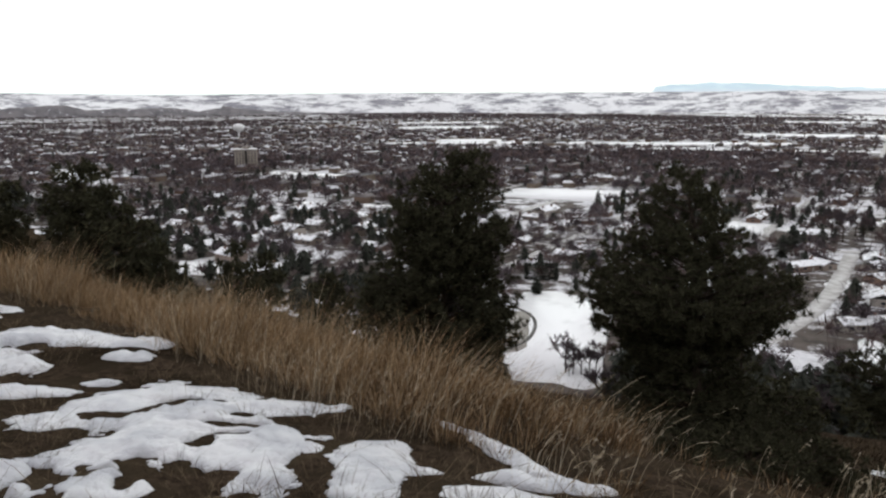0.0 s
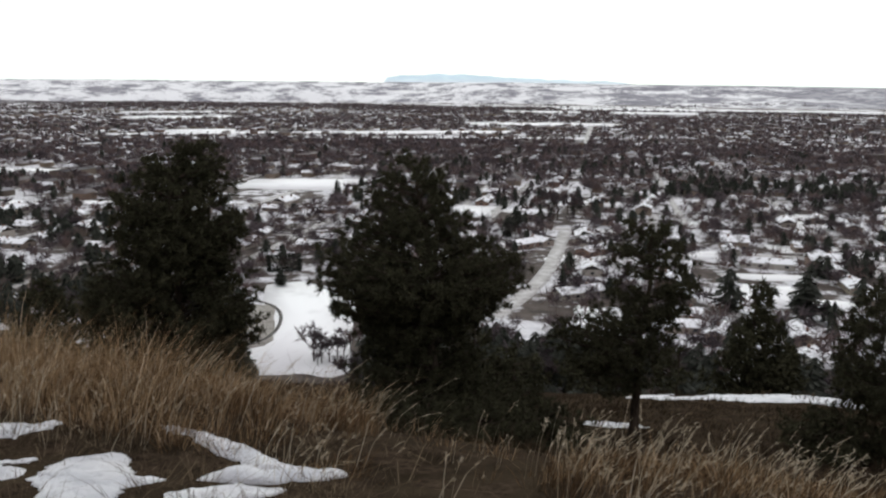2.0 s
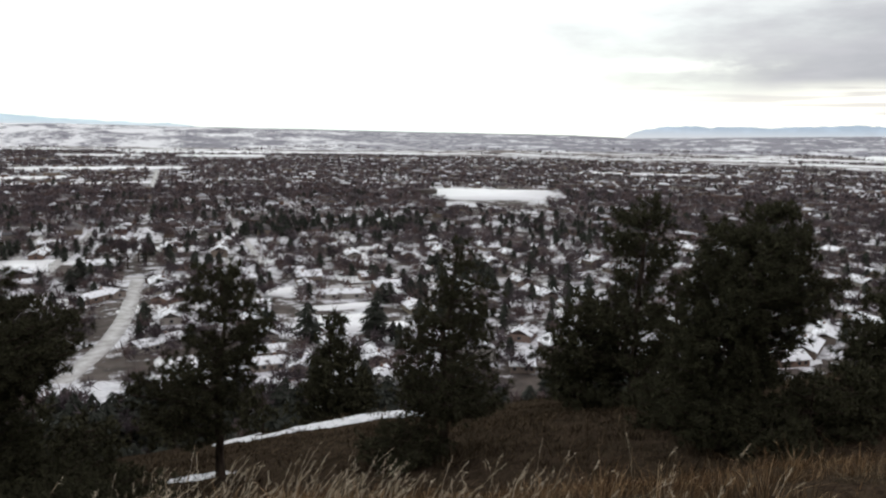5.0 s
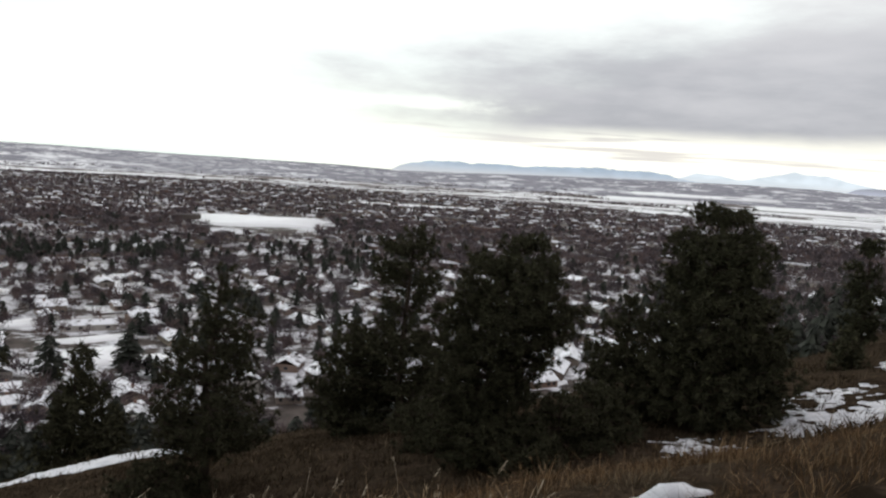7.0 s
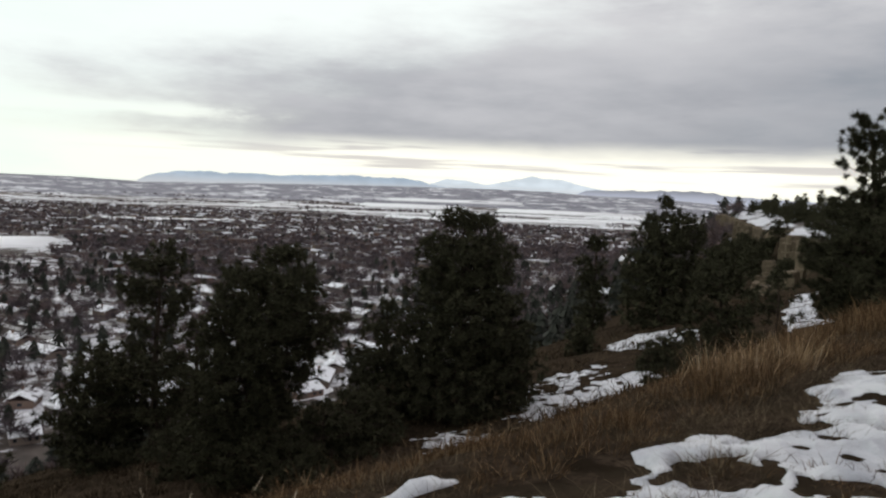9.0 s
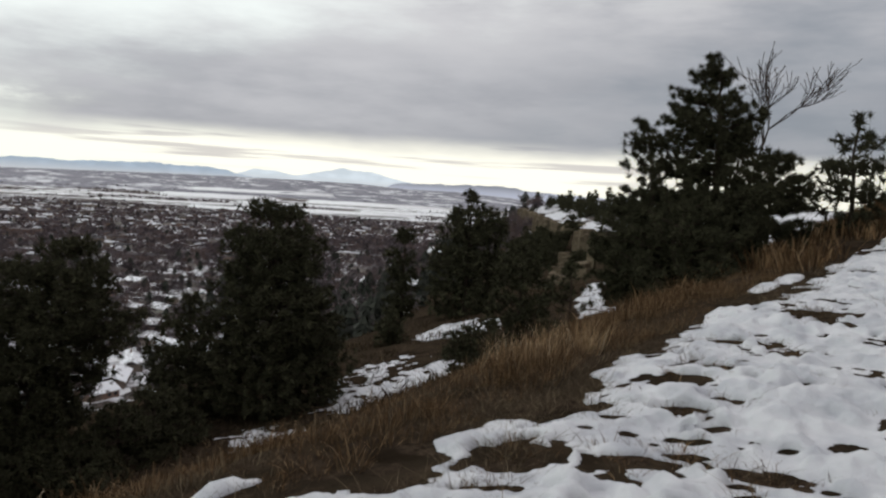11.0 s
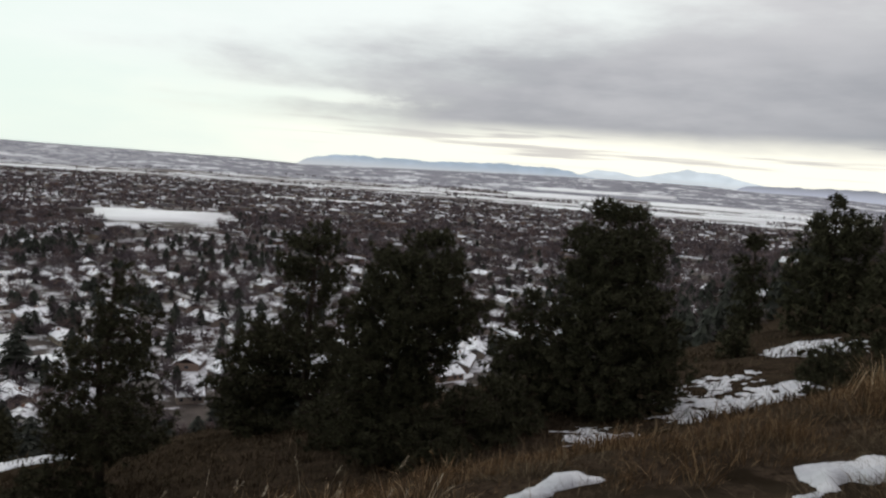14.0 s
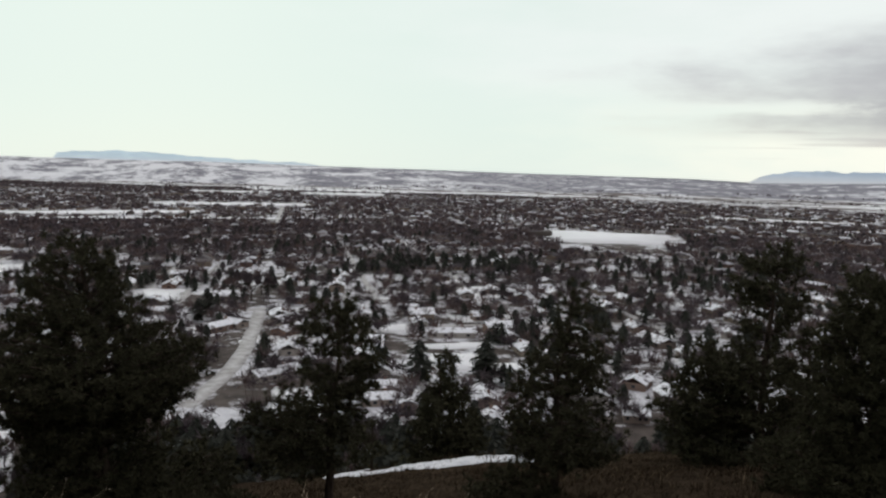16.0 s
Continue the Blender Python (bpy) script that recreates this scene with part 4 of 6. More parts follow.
# ---- dry grass ----
def blades(heap, rs, x, y, d, length, width, curl=0.65, heads=0.0, plumes=0.0):
    """Curved tapering blades from roots x, y, leaning along d, some with a seed head."""
    n = len(x)
    z = ground(x, y) - 0.02
    ang = rs.uniform(0, 2 * math.pi, n)
    side = np.stack([-np.sin(ang), np.cos(ang), np.zeros(n)], 1)
    root, L = np.stack([x, y, z], 1), length[:, None]
    at = lambda s: root + np.concatenate([d * L * ((1 - curl) * s + curl * s * s), L * (s - 0.22 * s * s)], 1)
    w = (width * rs.uniform(0.6, 1.4, n))[:, None]
    p0, p1, p2 = at(0.0), at(0.6), at(1.0)
    V = np.stack([p0 - side * w, p0 + side * w, p1 - side * w * 0.75, p1 + side * w * 0.75, p2], 1)
    F = np.array([(0, 1, 3), (0, 3, 2), (2, 3, 4)])
    heap.add(V.reshape(-1, 3), (F[None] + 5 * np.arange(n)[:, None, None]).reshape(-1, 3))
    pick = rs.rand(n) < plumes
    if pick.any():
        # a drooping feathery plume: short bristles along the upper stalk
        m = int(pick.sum())
        for q in range(11):
            f = 0.78 + 0.022 * q
            a = root[pick] + np.concatenate([d[pick] * L[pick] * ((1 - curl) * f + curl * f * f), L[pick] * (f - 0.22 * f * f)], 1)
            way = np.concatenate([d[pick] * 1.6, np.full((m, 1), 0.5)], 1) + rs.normal(0, 0.45, (m, 3))
            way /= np.linalg.norm(way, axis=1)[:, None]
            sd = np.cross(way, rs.normal(size=(m, 3)))
            sd /= np.linalg.norm(sd, axis=1)[:, None] + 1e-9
            long = rs.uniform(0.016, 0.03, (m, 1))
            heap.tris(np.stack([a - sd * 0.002, a + sd * 0.002, a + way * long], 1))
    pick = rs.rand(n) < heads
    if pick.any():
        a, b = at(0.88)[pick], (at(1.0) + (at(1.0) - at(0.88)) * 0.3)[pick]
        sd, ww = side[pick], np.full((int(pick.sum()), 1), width * 1.7)
        m = a * 0.6 + b * 0.4
        up = np.cross(sd, b - a)
        up /= np.linalg.norm(up, axis=1)[:, None] + 1e-9
        V = np.stack([a, m - sd * ww, m + sd * ww, b, m - up * ww, m + up * ww], 1)
        F = np.array([(0, 2, 1), (1, 2, 3), (0, 5, 4), (4, 5, 3)])
        heap.add(V.reshape(-1, 3), (F[None] + 6 * np.arange(len(a))[:, None, None]).reshape(-1, 3))


def tufts(name, label, x, y, height, per, seed, width=0.005, wind=(0.12, -0.05), spread=0.06, heads=0.0, flop=0.3, material="grass", plumes=0.0):
    """Bunch grass: blades fanning out of each tuft."""
    rs = np.random.RandomState(seed)
    n = len(x)
    a = rs.uniform(0, 2 * math.pi, (n, per))
    rad = np.sqrt(rs.uniform(0, 1, (n, per))) * spread * (0.6 + height[:, None] * 1.2)
    X, Y = x[:, None] + np.cos(a) * rad, y[:, None] + np.sin(a) * rad
    f = rs.gamma(2.0, flop / 2, (n, per))
    d = np.stack([np.cos(a) * f + wind[0], np.sin(a) * f + wind[1]], -1)
    L = height[:, None] * rs.uniform(0.45, 1.15, (n, per))
    heap = Heap()
    blades(heap, rs, X.ravel(), Y.ravel(), d.reshape(-1, 2), L.ravel(), width, 0.6, heads, plumes)
    return tagged(heap.make(name, MAT[material]), label, "grass", kind="stuff")


def scatter_uv(rs, n, u0, u1, v0, v1, clump, keep):
    """Roots in a stretch along the rim, thinned by a clumping noise."""
    u, v = rs.uniform(u0, u1, n), rs.uniform(v0, v1, n)
    x, y = (u + v) / math.sqrt(2), (u - v) / math.sqrt(2)
    k = vnoise(x, y, clump, 21) * 0.6 + vnoise(x, y, clump * 0.35, 22) * 0.4
    ok = k > keep
    return x[ok], y[ok], u[ok], v[ok], k[ok]


rs = np.random.RandomState(5)
# the belt of tall grass along the rim: lower where the rim is nearest
x, y, u, v, k = scatter_uv(rs, 7200, 3.3, 6.4, -16, 16, 1.1, 0.3)
h = (0.16 + 1.2 * (k - 0.3)) * np.interp(v, [-9, -5, -3.8, -2.7, -2.0, -1.3, -0.8, 1, 2.5, 5.5, 9, 14], [1.25, 1.15, 0.9, 0.55, 0.25, 0.25, 0.5, 0.46, 0.36, 0.34, 0.5, 0.65]) * rs.uniform(0.5, 1.25, len(x))
way = np.degrees(np.arctan2(x, y))
left = (v < 2.5) & ((np.abs(way - 22.0) > 7.5) | (rs.rand(len(v)) < 0.06))
ruddy = left & (rs.rand(len(v)) < 0.75 * sstep(v, -5.5, -2.5))
left &= ~ruddy
tufts("rim_grass", "tall tawny dry bunch grass along the rim edge", x[left], y[left], h[left], 26, 41, 0.0017, spread=0.1, flop=0.42, plumes=0.012)
tufts("rim_grass", "tall reddish-brown dry grass along the rim edge", x[ruddy], y[ruddy], h[ruddy], 26, 52, 0.0017, spread=0.1, flop=0.42, material="rust", plumes=0.012)
right = (v >= 2.5) & (rs.rand(len(v)) < 0.7)
tufts("rim_grass", "rusty brown dry grass along the rim edge", x[right], y[right], h[right] * 0.8, 24, 47, 0.0018, spread=0.11, flop=0.6, material="rust")
x, y, u, v, k = scatter_uv(rs, 1450, 3.0, 5.2, -12, 2.2, 1.1, 0.42)
thin = (np.abs(np.degrees(np.arctan2(x, y)) - 22.0) > 7.0) | (rs.rand(len(x)) < 0.16)
thin &= (v < 1.1) | (rs.rand(len(v)) < 0.3)
x, y, v = x[thin], y[thin], v[thin]
tufts("seeding_grass", "tall dry grass stalks with pale seed heads", x, y, rs.uniform(0.35, 0.65, len(x)) * np.interp(v, [-8, -3, 0, 6, 10], [1.3, 1.0, 0.75, 0.75, 1.0]), 2, 46, 0.0016, (0.3, -0.14), 0.1, 0.0, 0.24, "straw", plumes=1.0)
# separate taller bunches standing out of the belt
bx, by = [], []
for cx, cy, rad, n in ((7.5, -2.1, 0.35, 46), (8.1, -2.6, 0.3, 40), (8.7, -3.0, 0.4, 46), (6.9, -1.75, 0.22, 26), (6.3, -0.9, 0.25, 30), (9.9, -3.9, 0.5, 50), (5.9, 0.3, 0.25, 24), (11.4, -5.2, 0.5, 50), (5.2, 1.2, 0.2, 16), (-3.0, 8.6, 0.5, 60), (-1.6, 7.4, 0.4, 46), (-0.6, 6.5, 0.35, 40), (0.5, 5.9, 0.3, 30), (-4.6, 10.4, 0.6, 60)):
    bx.append(cx + rs.normal(0, rad * 0.6, n))
    by.append(cy + rs.normal(0, rad * 0.6, n))
bx, by = np.concatenate(bx), np.concatenate(by)
low = (bx > 4.5) & ~((bx > 7.25) & (bx < 8.2) & (rs.rand(len(bx)) < 0.7))
tufts("bunch_grass", "tall tawny bunch of dry grass on the rim", bx[~low], by[~low], rs.uniform(0.25, 0.5, int((~low).sum())), 18, 48, 0.0018, (0.12, -0.06), 0.09, 0.0, 0.45, "grass", plumes=0.05)
tufts("bunch_grass", "low rusty bunch of dry grass on the rim", bx[low], by[low], rs.uniform(0.16, 0.36, int(low.sum())) * np.interp(bx[low], [6.5, 7.4], [0.9, 1.35]), 14, 51, 0.0018, (0.12, -0.06), 0.09, 0.0, 0.5, "rust", plumes=0.1)
x, y, u, v, k = scatter_uv(rs, 2600, 3.0, 9.0, -45, -14, 2.2, 0.35)
tufts("rim_grass", "tall tawny dry bunch grass along the rim edge", x, y, rs.uniform(0.45, 0.85, len(x)), 8, 42, 0.013, spread=0.12)
x, y, u, v, k = scatter_uv(rs, 1900, 3.0, 9.0, 14, 40, 2.2, 0.35)
tufts("rim_grass", "tall tawny dry bunch grass along the rim edge", x, y, rs.uniform(0.4, 0.7, len(x)), 8, 43, 0.013, spread=0.12, material="rust")
x, y, u, v, k = scatter_uv(rs, 9000, 0.2, 4.3, -12, 15, 0.7, 0.40)
few = (v < 3) | (rs.rand(len(v)) < np.where(u > 2.3, 0.95, 0.25))
gully = (np.abs(np.degrees(np.arctan2(x, y)) - 22.0) < 7.5) & (u > 2.9)
few &= ~gully | (rs.rand(len(v)) < 0.15)
few &= ~on_snow(x, y) | (rs.rand(len(v)) < 0.03)
x, y = x[few], y[few]
tufts("short_grass", "short matted brown grass between snow patches", x, y, rs.uniform(0.05, 0.17, len(x)), 18, 44, 0.0019, spread=0.16, flop=1.3, material="mat")
ix = np.concatenate([bx + rs.normal(0, 0.16, 16) for bx, by, a, b, turn in GRASS_ISLANDS])
iy = np.concatenate([by + rs.normal(0, 0.12, 16) for bx, by, a, b, turn in GRASS_ISLANDS])
tufts("short_grass", "short brown grass showing through holes in the snow", ix, iy, rs.uniform(0.04, 0.13, len(ix)), 14, 49, 0.0024, spread=0.12, flop=1.0, material="rust")
x, y, u, v, k = scatter_uv(rs, 6500, 6.0, 30, -30, 45, 2.6, 0.42)
tufts("slope_grass", "rough dry grass on the slope below", x, y, rs.uniform(0.12, 0.4, len(x)), 9, 45, 0.012, spread=0.3, flop=0.5, material="brush")


x, y, u, v, k = scatter_uv(rs, 9000, 5.6, 26, -14, 16, 1.6, 0.36)
tufts("slope_brush", "low dark red-brown brush on the slope below the rim", x, y, rs.uniform(0.08, 0.28, len(x)), 7, 50, 0.009, spread=0.25, flop=0.8, material="brush")


# ---- snowy fields and streets in the valley ----
def slab(name, label, cx, cy, along, across, turn, seed, rise=0.25, material=None, wobble=0.25, category="field"):
    """A low irregular sheet lying on the valley floor, with an edge."""
    n = 48
    a = np.linspace(0, 2 * math.pi, n, endpoint=False)
    c, s = np.cos(a), np.sin(a)
    k = 1 / np.maximum(np.abs(c), np.abs(s)) ** 0.75
    k = k * (1 - wobble / 2 + wobble * vnoise(np.cos(a) * 3, np.sin(a) * 3, 1.2, seed))
    t = radians(turn)
    p, q = k * c * along / 2, k * s * across / 2
    x, y = cx + p * math.sin(t) + q * math.cos(t), cy + p * math.cos(t) - q * math.sin(t)
    x, y = np.append(x, cx), np.append(y, cy)
    z = ground(x, y)
    top = np.stack([x, y, z + rise], 1)
    low = np.stack([x * 1.0, y * 1.0, z - 0.3], 1)[:n]
    i = np.arange(n)
    j = (i + 1) % n
    tri = np.concatenate([np.stack([np.full(n, n), j, i], 1), np.stack([i, j, n + 1 + j], 1), np.stack([i, n + 1 + j, n + 1 + i], 1)])
    ob = mesh_object(name, np.concatenate([top, low]), tri, material or MAT["field"])
    return tagged(ob, label, category, kind="structure")


def ribbon(name, label, points, width, material, rise=0.12, category="road"):
    """A street: a low raised strip draped on the ground along a line."""
    p = np.asarray(points, float)
    d = np.concatenate([[0], np.cumsum(np.hypot(*np.diff(p, axis=0).T))])
    s = np.linspace(0, d[-1], max(6, int(d[-1] / (12 if len(p) > 8 else 4))))
    x, y = np.interp(s, d, p[:, 0]), np.interp(s, d, p[:, 1])
    for _ in range(4):
        x[1:-1], y[1:-1] = (x[:-2] + 2 * x[1:-1] + x[2:]) / 4, (y[:-2] + 2 * y[1:-1] + y[2:]) / 4
    t = np.stack([np.gradient(x), np.gradient(y)], 1)
    t /= np.linalg.norm(t, axis=1)[:, None]
    nrm = np.stack([t[:, 1], -t[:, 0]], 1) * width / 2
    rows = []
    for k, dz in ((-1.04, -0.4), (-1, rise), (1, rise), (1.04, -0.4)):
        X, Y = x + nrm[:, 0] * k, y + nrm[:, 1] * k
        rows.append(np.stack([X, Y, ground(X, Y) + dz], 1))
    n = len(x)
    i = np.arange(n - 1)
    quads = np.concatenate([np.stack([r * n + i, r * n + i + 1, (r + 1) * n + i + 1, (r + 1) * n + i], 1) for r in range(3)])
    ob = mesh_object(name, np.concatenate(rows), quads, material)
    return tagged(ob, label, category, kind="structure")


TURN = 30.0
AX = np.array([math.sin(radians(TURN)), math.cos(radians(TURN))])
BX = np.array([AX[1], -AX[0]])
FIELDS = []


def field(name, label, a0, d0, along, across, turn, seed, **kw):
    cx, cy = polar(a0, d0)
    FIELDS.append((cx, cy, along, across, turn))
    return slab(name, label, cx, cy, along, across, turn, seed, rise=0.2 + 0.012 * len(FIELDS), **kw)


field("park_snow", "snow-covered park lawn below the hillside", 8.5, 288, 112, 38, 12, 1)
field("school_field", "white snow-covered sports field", 8.6, 712, 80, 110, 20, 2)
field("parking_snow", "snowy open lot beside the tower", -10, 900, 60, 150, 30, 3)
field("parking_snow", "snowy lot between buildings", -7, 640, 30, 120, 20, 4)
field("sports_field", "broad white snow-covered playing field among trees", 52.9, 1130, 210, 190, 52, 5)
field("car_lot", "snow-covered lot beside the houses", 42.0, 355, 34, 26, 40, 9)
field("open_lot", "snow-covered garden plot", 20.9, 548, 50, 30, 22, 10)
field("open_lot", "snowy lot between bare trees", -16.5, 414, 30, 60, 10, 12)
field("open_lot", "snowy lot between bare trees", -25, 975, 40, 220, 60, 13)
field("open_lot", "long snowy strip between trees", 22, 1350, 40, 330, 20, 6)
field("open_lot", "long snowy strip between trees", 4, 1500, 60, 420, 5, 7)
for i, (a0, d0, along, across) in enumerate(((35, 3150, 260, 900), (28, 3500, 120, 900), (47, 3250, 160, 700), (84, 2380, 180, 420), (90, 2500, 240, 520), (79, 2750, 160, 560),
                                              (88, 3050, 260, 700), (95, 2750, 220, 420), (92, 3450, 260, 620), (81, 3500, 280, 500), (73, 3300, 160, 500), (66, 3000, 120, 420), (97, 3300, 300, 420), (84, 3900, 200, 700))):
    field("farm_field", "flat white snow-covered farm field beyond the town", a0, d0, along, across, a0, 20 + i, wobble=0.15)

# long snowy strips of open land far out, crosswise to the view
q = np.random.RandomState(404)
for i in range(13):
    a0, d0 = q.uniform(0, 72), q.uniform(1250, 3300)
    if 42 < a0 < 60 and d0 < 2300:
        continue
    field("far_lot", "long snow-covered strip of open land", a0, d0, d0 * q.uniform(0.04, 0.08), q.uniform(90, 360), a0 + q.uniform(-8, 8), 200 + i, wobble=0.22)


def street_point(a, b):
    return AX * a + BX * b


def near_road_line(a, d):
    """Whether a place lies on the wide street that climbs into town."""
    return abs(a - np.interp(d, [290, 318, 345, 385, 430, 480], [22.6, 24.6, 25.9, 26.9, 27.4, 27.8])) < 3.2 and d < 520


street_lines = [-20 + 76 * k for k in range(-22, 34)]
ribbon("road", "wide street of packed snow climbing from the park into town",
       [polar(22.6, 290), polar(24.6, 318), polar(25.9, 345), polar(26.9, 385), polar(27.4, 430), polar(27.8, 480)], 7.6, MAT["street"])
ribbon("road", "snowy cross street at the end of the wide street", [polar(26.2, 486), polar(27.8, 486), polar(29.6, 492)], 8, MAT["street"])
ribbon("road", "straight snowy avenue far across the town", [polar(28.9, 1150), polar(29.1, 1400), polar(29.3, 1750)], 9, MAT["street"])
ribbon("road", "snowy street running out between bare trees", [polar(21.6, 505), polar(22.0, 516), polar(24.0, 620), polar(25.2, 720)], 7, MAT["street"])
ribbon("road", "snowy residential street between bare trees", [polar(34.2, 440), polar(33.9, 560)], 6, MAT["street"])
ribbon("road", "snowy side street between houses", [polar(38.5, 330), polar(41.6, 300), polar(43.4, 300)], 8, MAT["street"])
slab("park_lawn", "grey bare lawn inside the curve of the drive", *polar(4.5, 286), 54, 20, 8, 77, rise=0.32, material=MAT["lawn"], category="lawn")
ribbon("kerb_road", "dark curved drive along the park edge", [polar(3.4, 261), polar(5.0, 263), polar(6.2, 272), polar(6.8, 286), polar(6.9, 300), polar(6.4, 312), polar(5.2, 320)], 1.3, MAT["kerb"], rise=0.45)


# open snow-covered yards and gardens between the nearer houses
q = np.random.RandomState(515)
for i in range(56):
    a0, d0 = q.uniform(14, 76), 285 + 400 * q.rand() ** 1.3
    if near_road_line(a0, d0) or (20 < a0 < 30 and d0 < 345):
        continue
    slab("yard", "snow-covered yard among houses", *polar(a0, d0), q.uniform(26, 56), q.uniform(12, 24), TURN + q.choice([0, 90]) + q.uniform(-6, 6), 300 + i, rise=0.06 + 0.002 * i, wobble=0.5, category="yard")


# the street grid: long streets running out and the cross streets between them
def town_street(points, label):
    keep = [p for p in points if 330 < np.hypot(*p) < 1050 and -34 < math.degrees(math.atan2(*p)) < 96 and (p[0] + p[1]) / math.sqrt(2) > 205 and not (20 < math.degrees(math.atan2(*p)) < 45 and np.hypot(*p) < 520) and not 25.5 < math.degrees(math.atan2(*p)) < 31]
    if len(keep) > 8:
        ribbon("road", label, keep, 5.0, MAT["street"], rise=0.09)


for line in street_lines:
    town_street([street_point(a, line) for a in range(-500, 1500, 20)], "snowy residential street between rows of houses")
for cross in range(-430, 1500, 215):
    town_street([street_point(cross, b) for b in range(-1500, 1500, 20)], "snowy cross street between houses")


# ---- houses ----
def house_parts(w, d, h, pitch, garage):
    """A low suburban house with eaves, snow-covered gable roof, windows, door and chimney."""
    root = tagged(new("house"), "low suburban house with a snow-covered gable roof", "house", "houses of the valley town")
    part("wall", boxed(-w / 2, w / 2, -d / 2, d / 2, -0.6, h), MAT["wall"], root)
    e = 0.6
    top = h + pitch * d / 2
    bm = bmesh.new()
    pts = [(-w / 2 - e, -d / 2 - e, h - 0.25), (w / 2 + e, -d / 2 - e, h - 0.25), (w / 2 + e, d / 2 + e, h - 0.25), (-w / 2 - e, d / 2 + e, h - 0.25), (-w / 2 - e, 0, top), (w / 2 + e, 0, top)]
    v = [bm.verts.new(p) for p in pts] + [bm.verts.new((p[0], p[1], p[2] + 0.3)) for p in pts]
    for f in ((0, 4, 5, 1), (2, 5, 4, 3), (6, 7, 11, 10), (8, 9, 10, 11), (0, 1, 7, 6), (2, 3, 9, 8), (1, 5, 11, 7), (5, 2, 8, 11), (3, 4, 10, 9), (4, 0, 6, 10)):
        bm.faces.new([v[i] for i in f])
    roof = part("roof", bm, MAT["roof"], root, "snow-covered roof")
    part("chimney", boxed(w * 0.2, w * 0.2 + 0.9, d * 0.08, d * 0.08 + 0.9, h, top + 0.9), MAT["chimney"], roof, "brick chimney")
    for sx in (-0.36, -0.14, 0.34):
        for sy in (-1, 1):
            part("window", boxed(w * sx - 0.7, w * sx + 0.7, min(sy * (d / 2 - 0.1), sy * (d / 2 + 0.04)), max(sy * (d / 2 - 0.1), sy * (d / 2 + 0.04)), 1.0, 2.2), MAT["glass"], root)
    for sx in (-1, 1):
        part("window", boxed(min(sx * (w / 2 - 0.1), sx * (w / 2 + 0.04)), max(sx * (w / 2 - 0.1), sx * (w / 2 + 0.04)), -0.8, 0.8, 1.0, 2.2), MAT["glass"], root)
    part("door", boxed(w * 0.08 - 0.5, w * 0.08 + 0.5, -d / 2 - 0.06, -d / 2 + 0.1, 0, 2.05), MAT["door"], root)
    if garage:
        part("garage_door", boxed(w * 0.26 - 1.5, w * 0.26 + 1.6, d / 2 - 0.1, d / 2 + 0.07, 0, 2.2), MAT["door"], root)
    return root


def in_field(x, y, grow=1.0):
    hit = np.zeros(np.shape(x), bool)
    for cx, cy, al, ac, turn in FIELDS:
        t = radians(turn)
        p, q = (x - cx) * math.sin(t) + (y - cy) * math.cos(t), (x - cx) * math.cos(t) - (y - cy) * math.sin(t)
        hit |= (np.abs(p) < al / 2 * grow + 4) & (np.abs(q) < ac / 2 * grow + 4)
    return hit


def in_town(x, y):
    r, az = np.hypot(x, y), np.degrees(np.arctan2(x, y))
    u = (x + y) / math.sqrt(2)
    edge = np.interp(az, EDGE_AZ, EDGE_R)
    return (u > 188) & (r > 240) & (r < edge) & (az > -38) & (az < 104)


def near_road(x, y):
    az, r = np.degrees(np.arctan2(x, y)), np.hypot(x, y)
    a = (np.abs(az - np.interp(r, [290, 318, 345, 385, 430, 480, 1700], [22.6, 24.6, 25.9, 26.9, 27.4, 27.8, 29.3])) * r * math.pi / 180 < np.where(r < 495, 7.5, 8.0)) & (r > 280) & (r < 1800) & ((r < 495) | (r > 1130))
    b = (np.abs(az - 34) * r * math.pi / 180 < 4.5) & (r > 420) & (r < 570)
    c = (np.abs(az - 41) < 3) & (np.abs(r - 306) < 9)
    return a | b | c


rs = np.random.RandomState(77)
spots = []
for line in street_lines:
    for side in (-1, 1):
        a = np.arange(-600, 4200, 21.0) + rs.uniform(-3, 3)
        a = a + rs.uniform(-3, 3, len(a))
        b = line + side * (19 + rs.uniform(-2.5, 2.5, len(a)))
        P = np.outer(a, AX) + np.outer(b, BX)
        P = P + rs.normal(0, 3.5, P.shape)
        ok = (np.mod(a, 215) > 16) & (rs.rand(len(a)) < 0.9 - 0.75 * sstep(vnoise(P[:, 0], P[:, 1], 140, 61), 0.45, 0.8))
        spots.append(np.column_stack([P, np.full(len(a), side)])[ok])
spots = np.concatenate(spots)
ok = in_town(spots[:, 0], spots[:, 1]) & ~in_field(spots[:, 0], spots[:, 1]) & ~near_road(spots[:, 0], spots[:, 1])
spots = spots[ok]
sa, sr = np.degrees(np.arctan2(spots[:, 0], spots[:, 1])), np.hypot(spots[:, 0], spots[:, 1])
shut = np.zeros(len(spots), bool)
for a0, a1, r0, r1 in ((2.5, 11, 600, 680), (3.0, 13.0, 225, 395), (39, 44, 320, 420), (22, 31, 285, 445), (49.3, 56.8, 890, 1040), (54, 57, 260, 435), (73.5, 77.5, 330, 395), (61, 64, 450, 480), (47.8, 49.6, 300, 335)):
    shut |= (sa > a0) & (sa < a1) & (sr > r0) & (sr < r1)
spots = spots[~shut & (rs.rand(len(sr)) < np.interp(sr, [600, 1000, 1800, 2400], [1.0, 0.75, 0.6, 0.4]) * np.interp(sa, [76, 88], [1.0, 0.4]))]
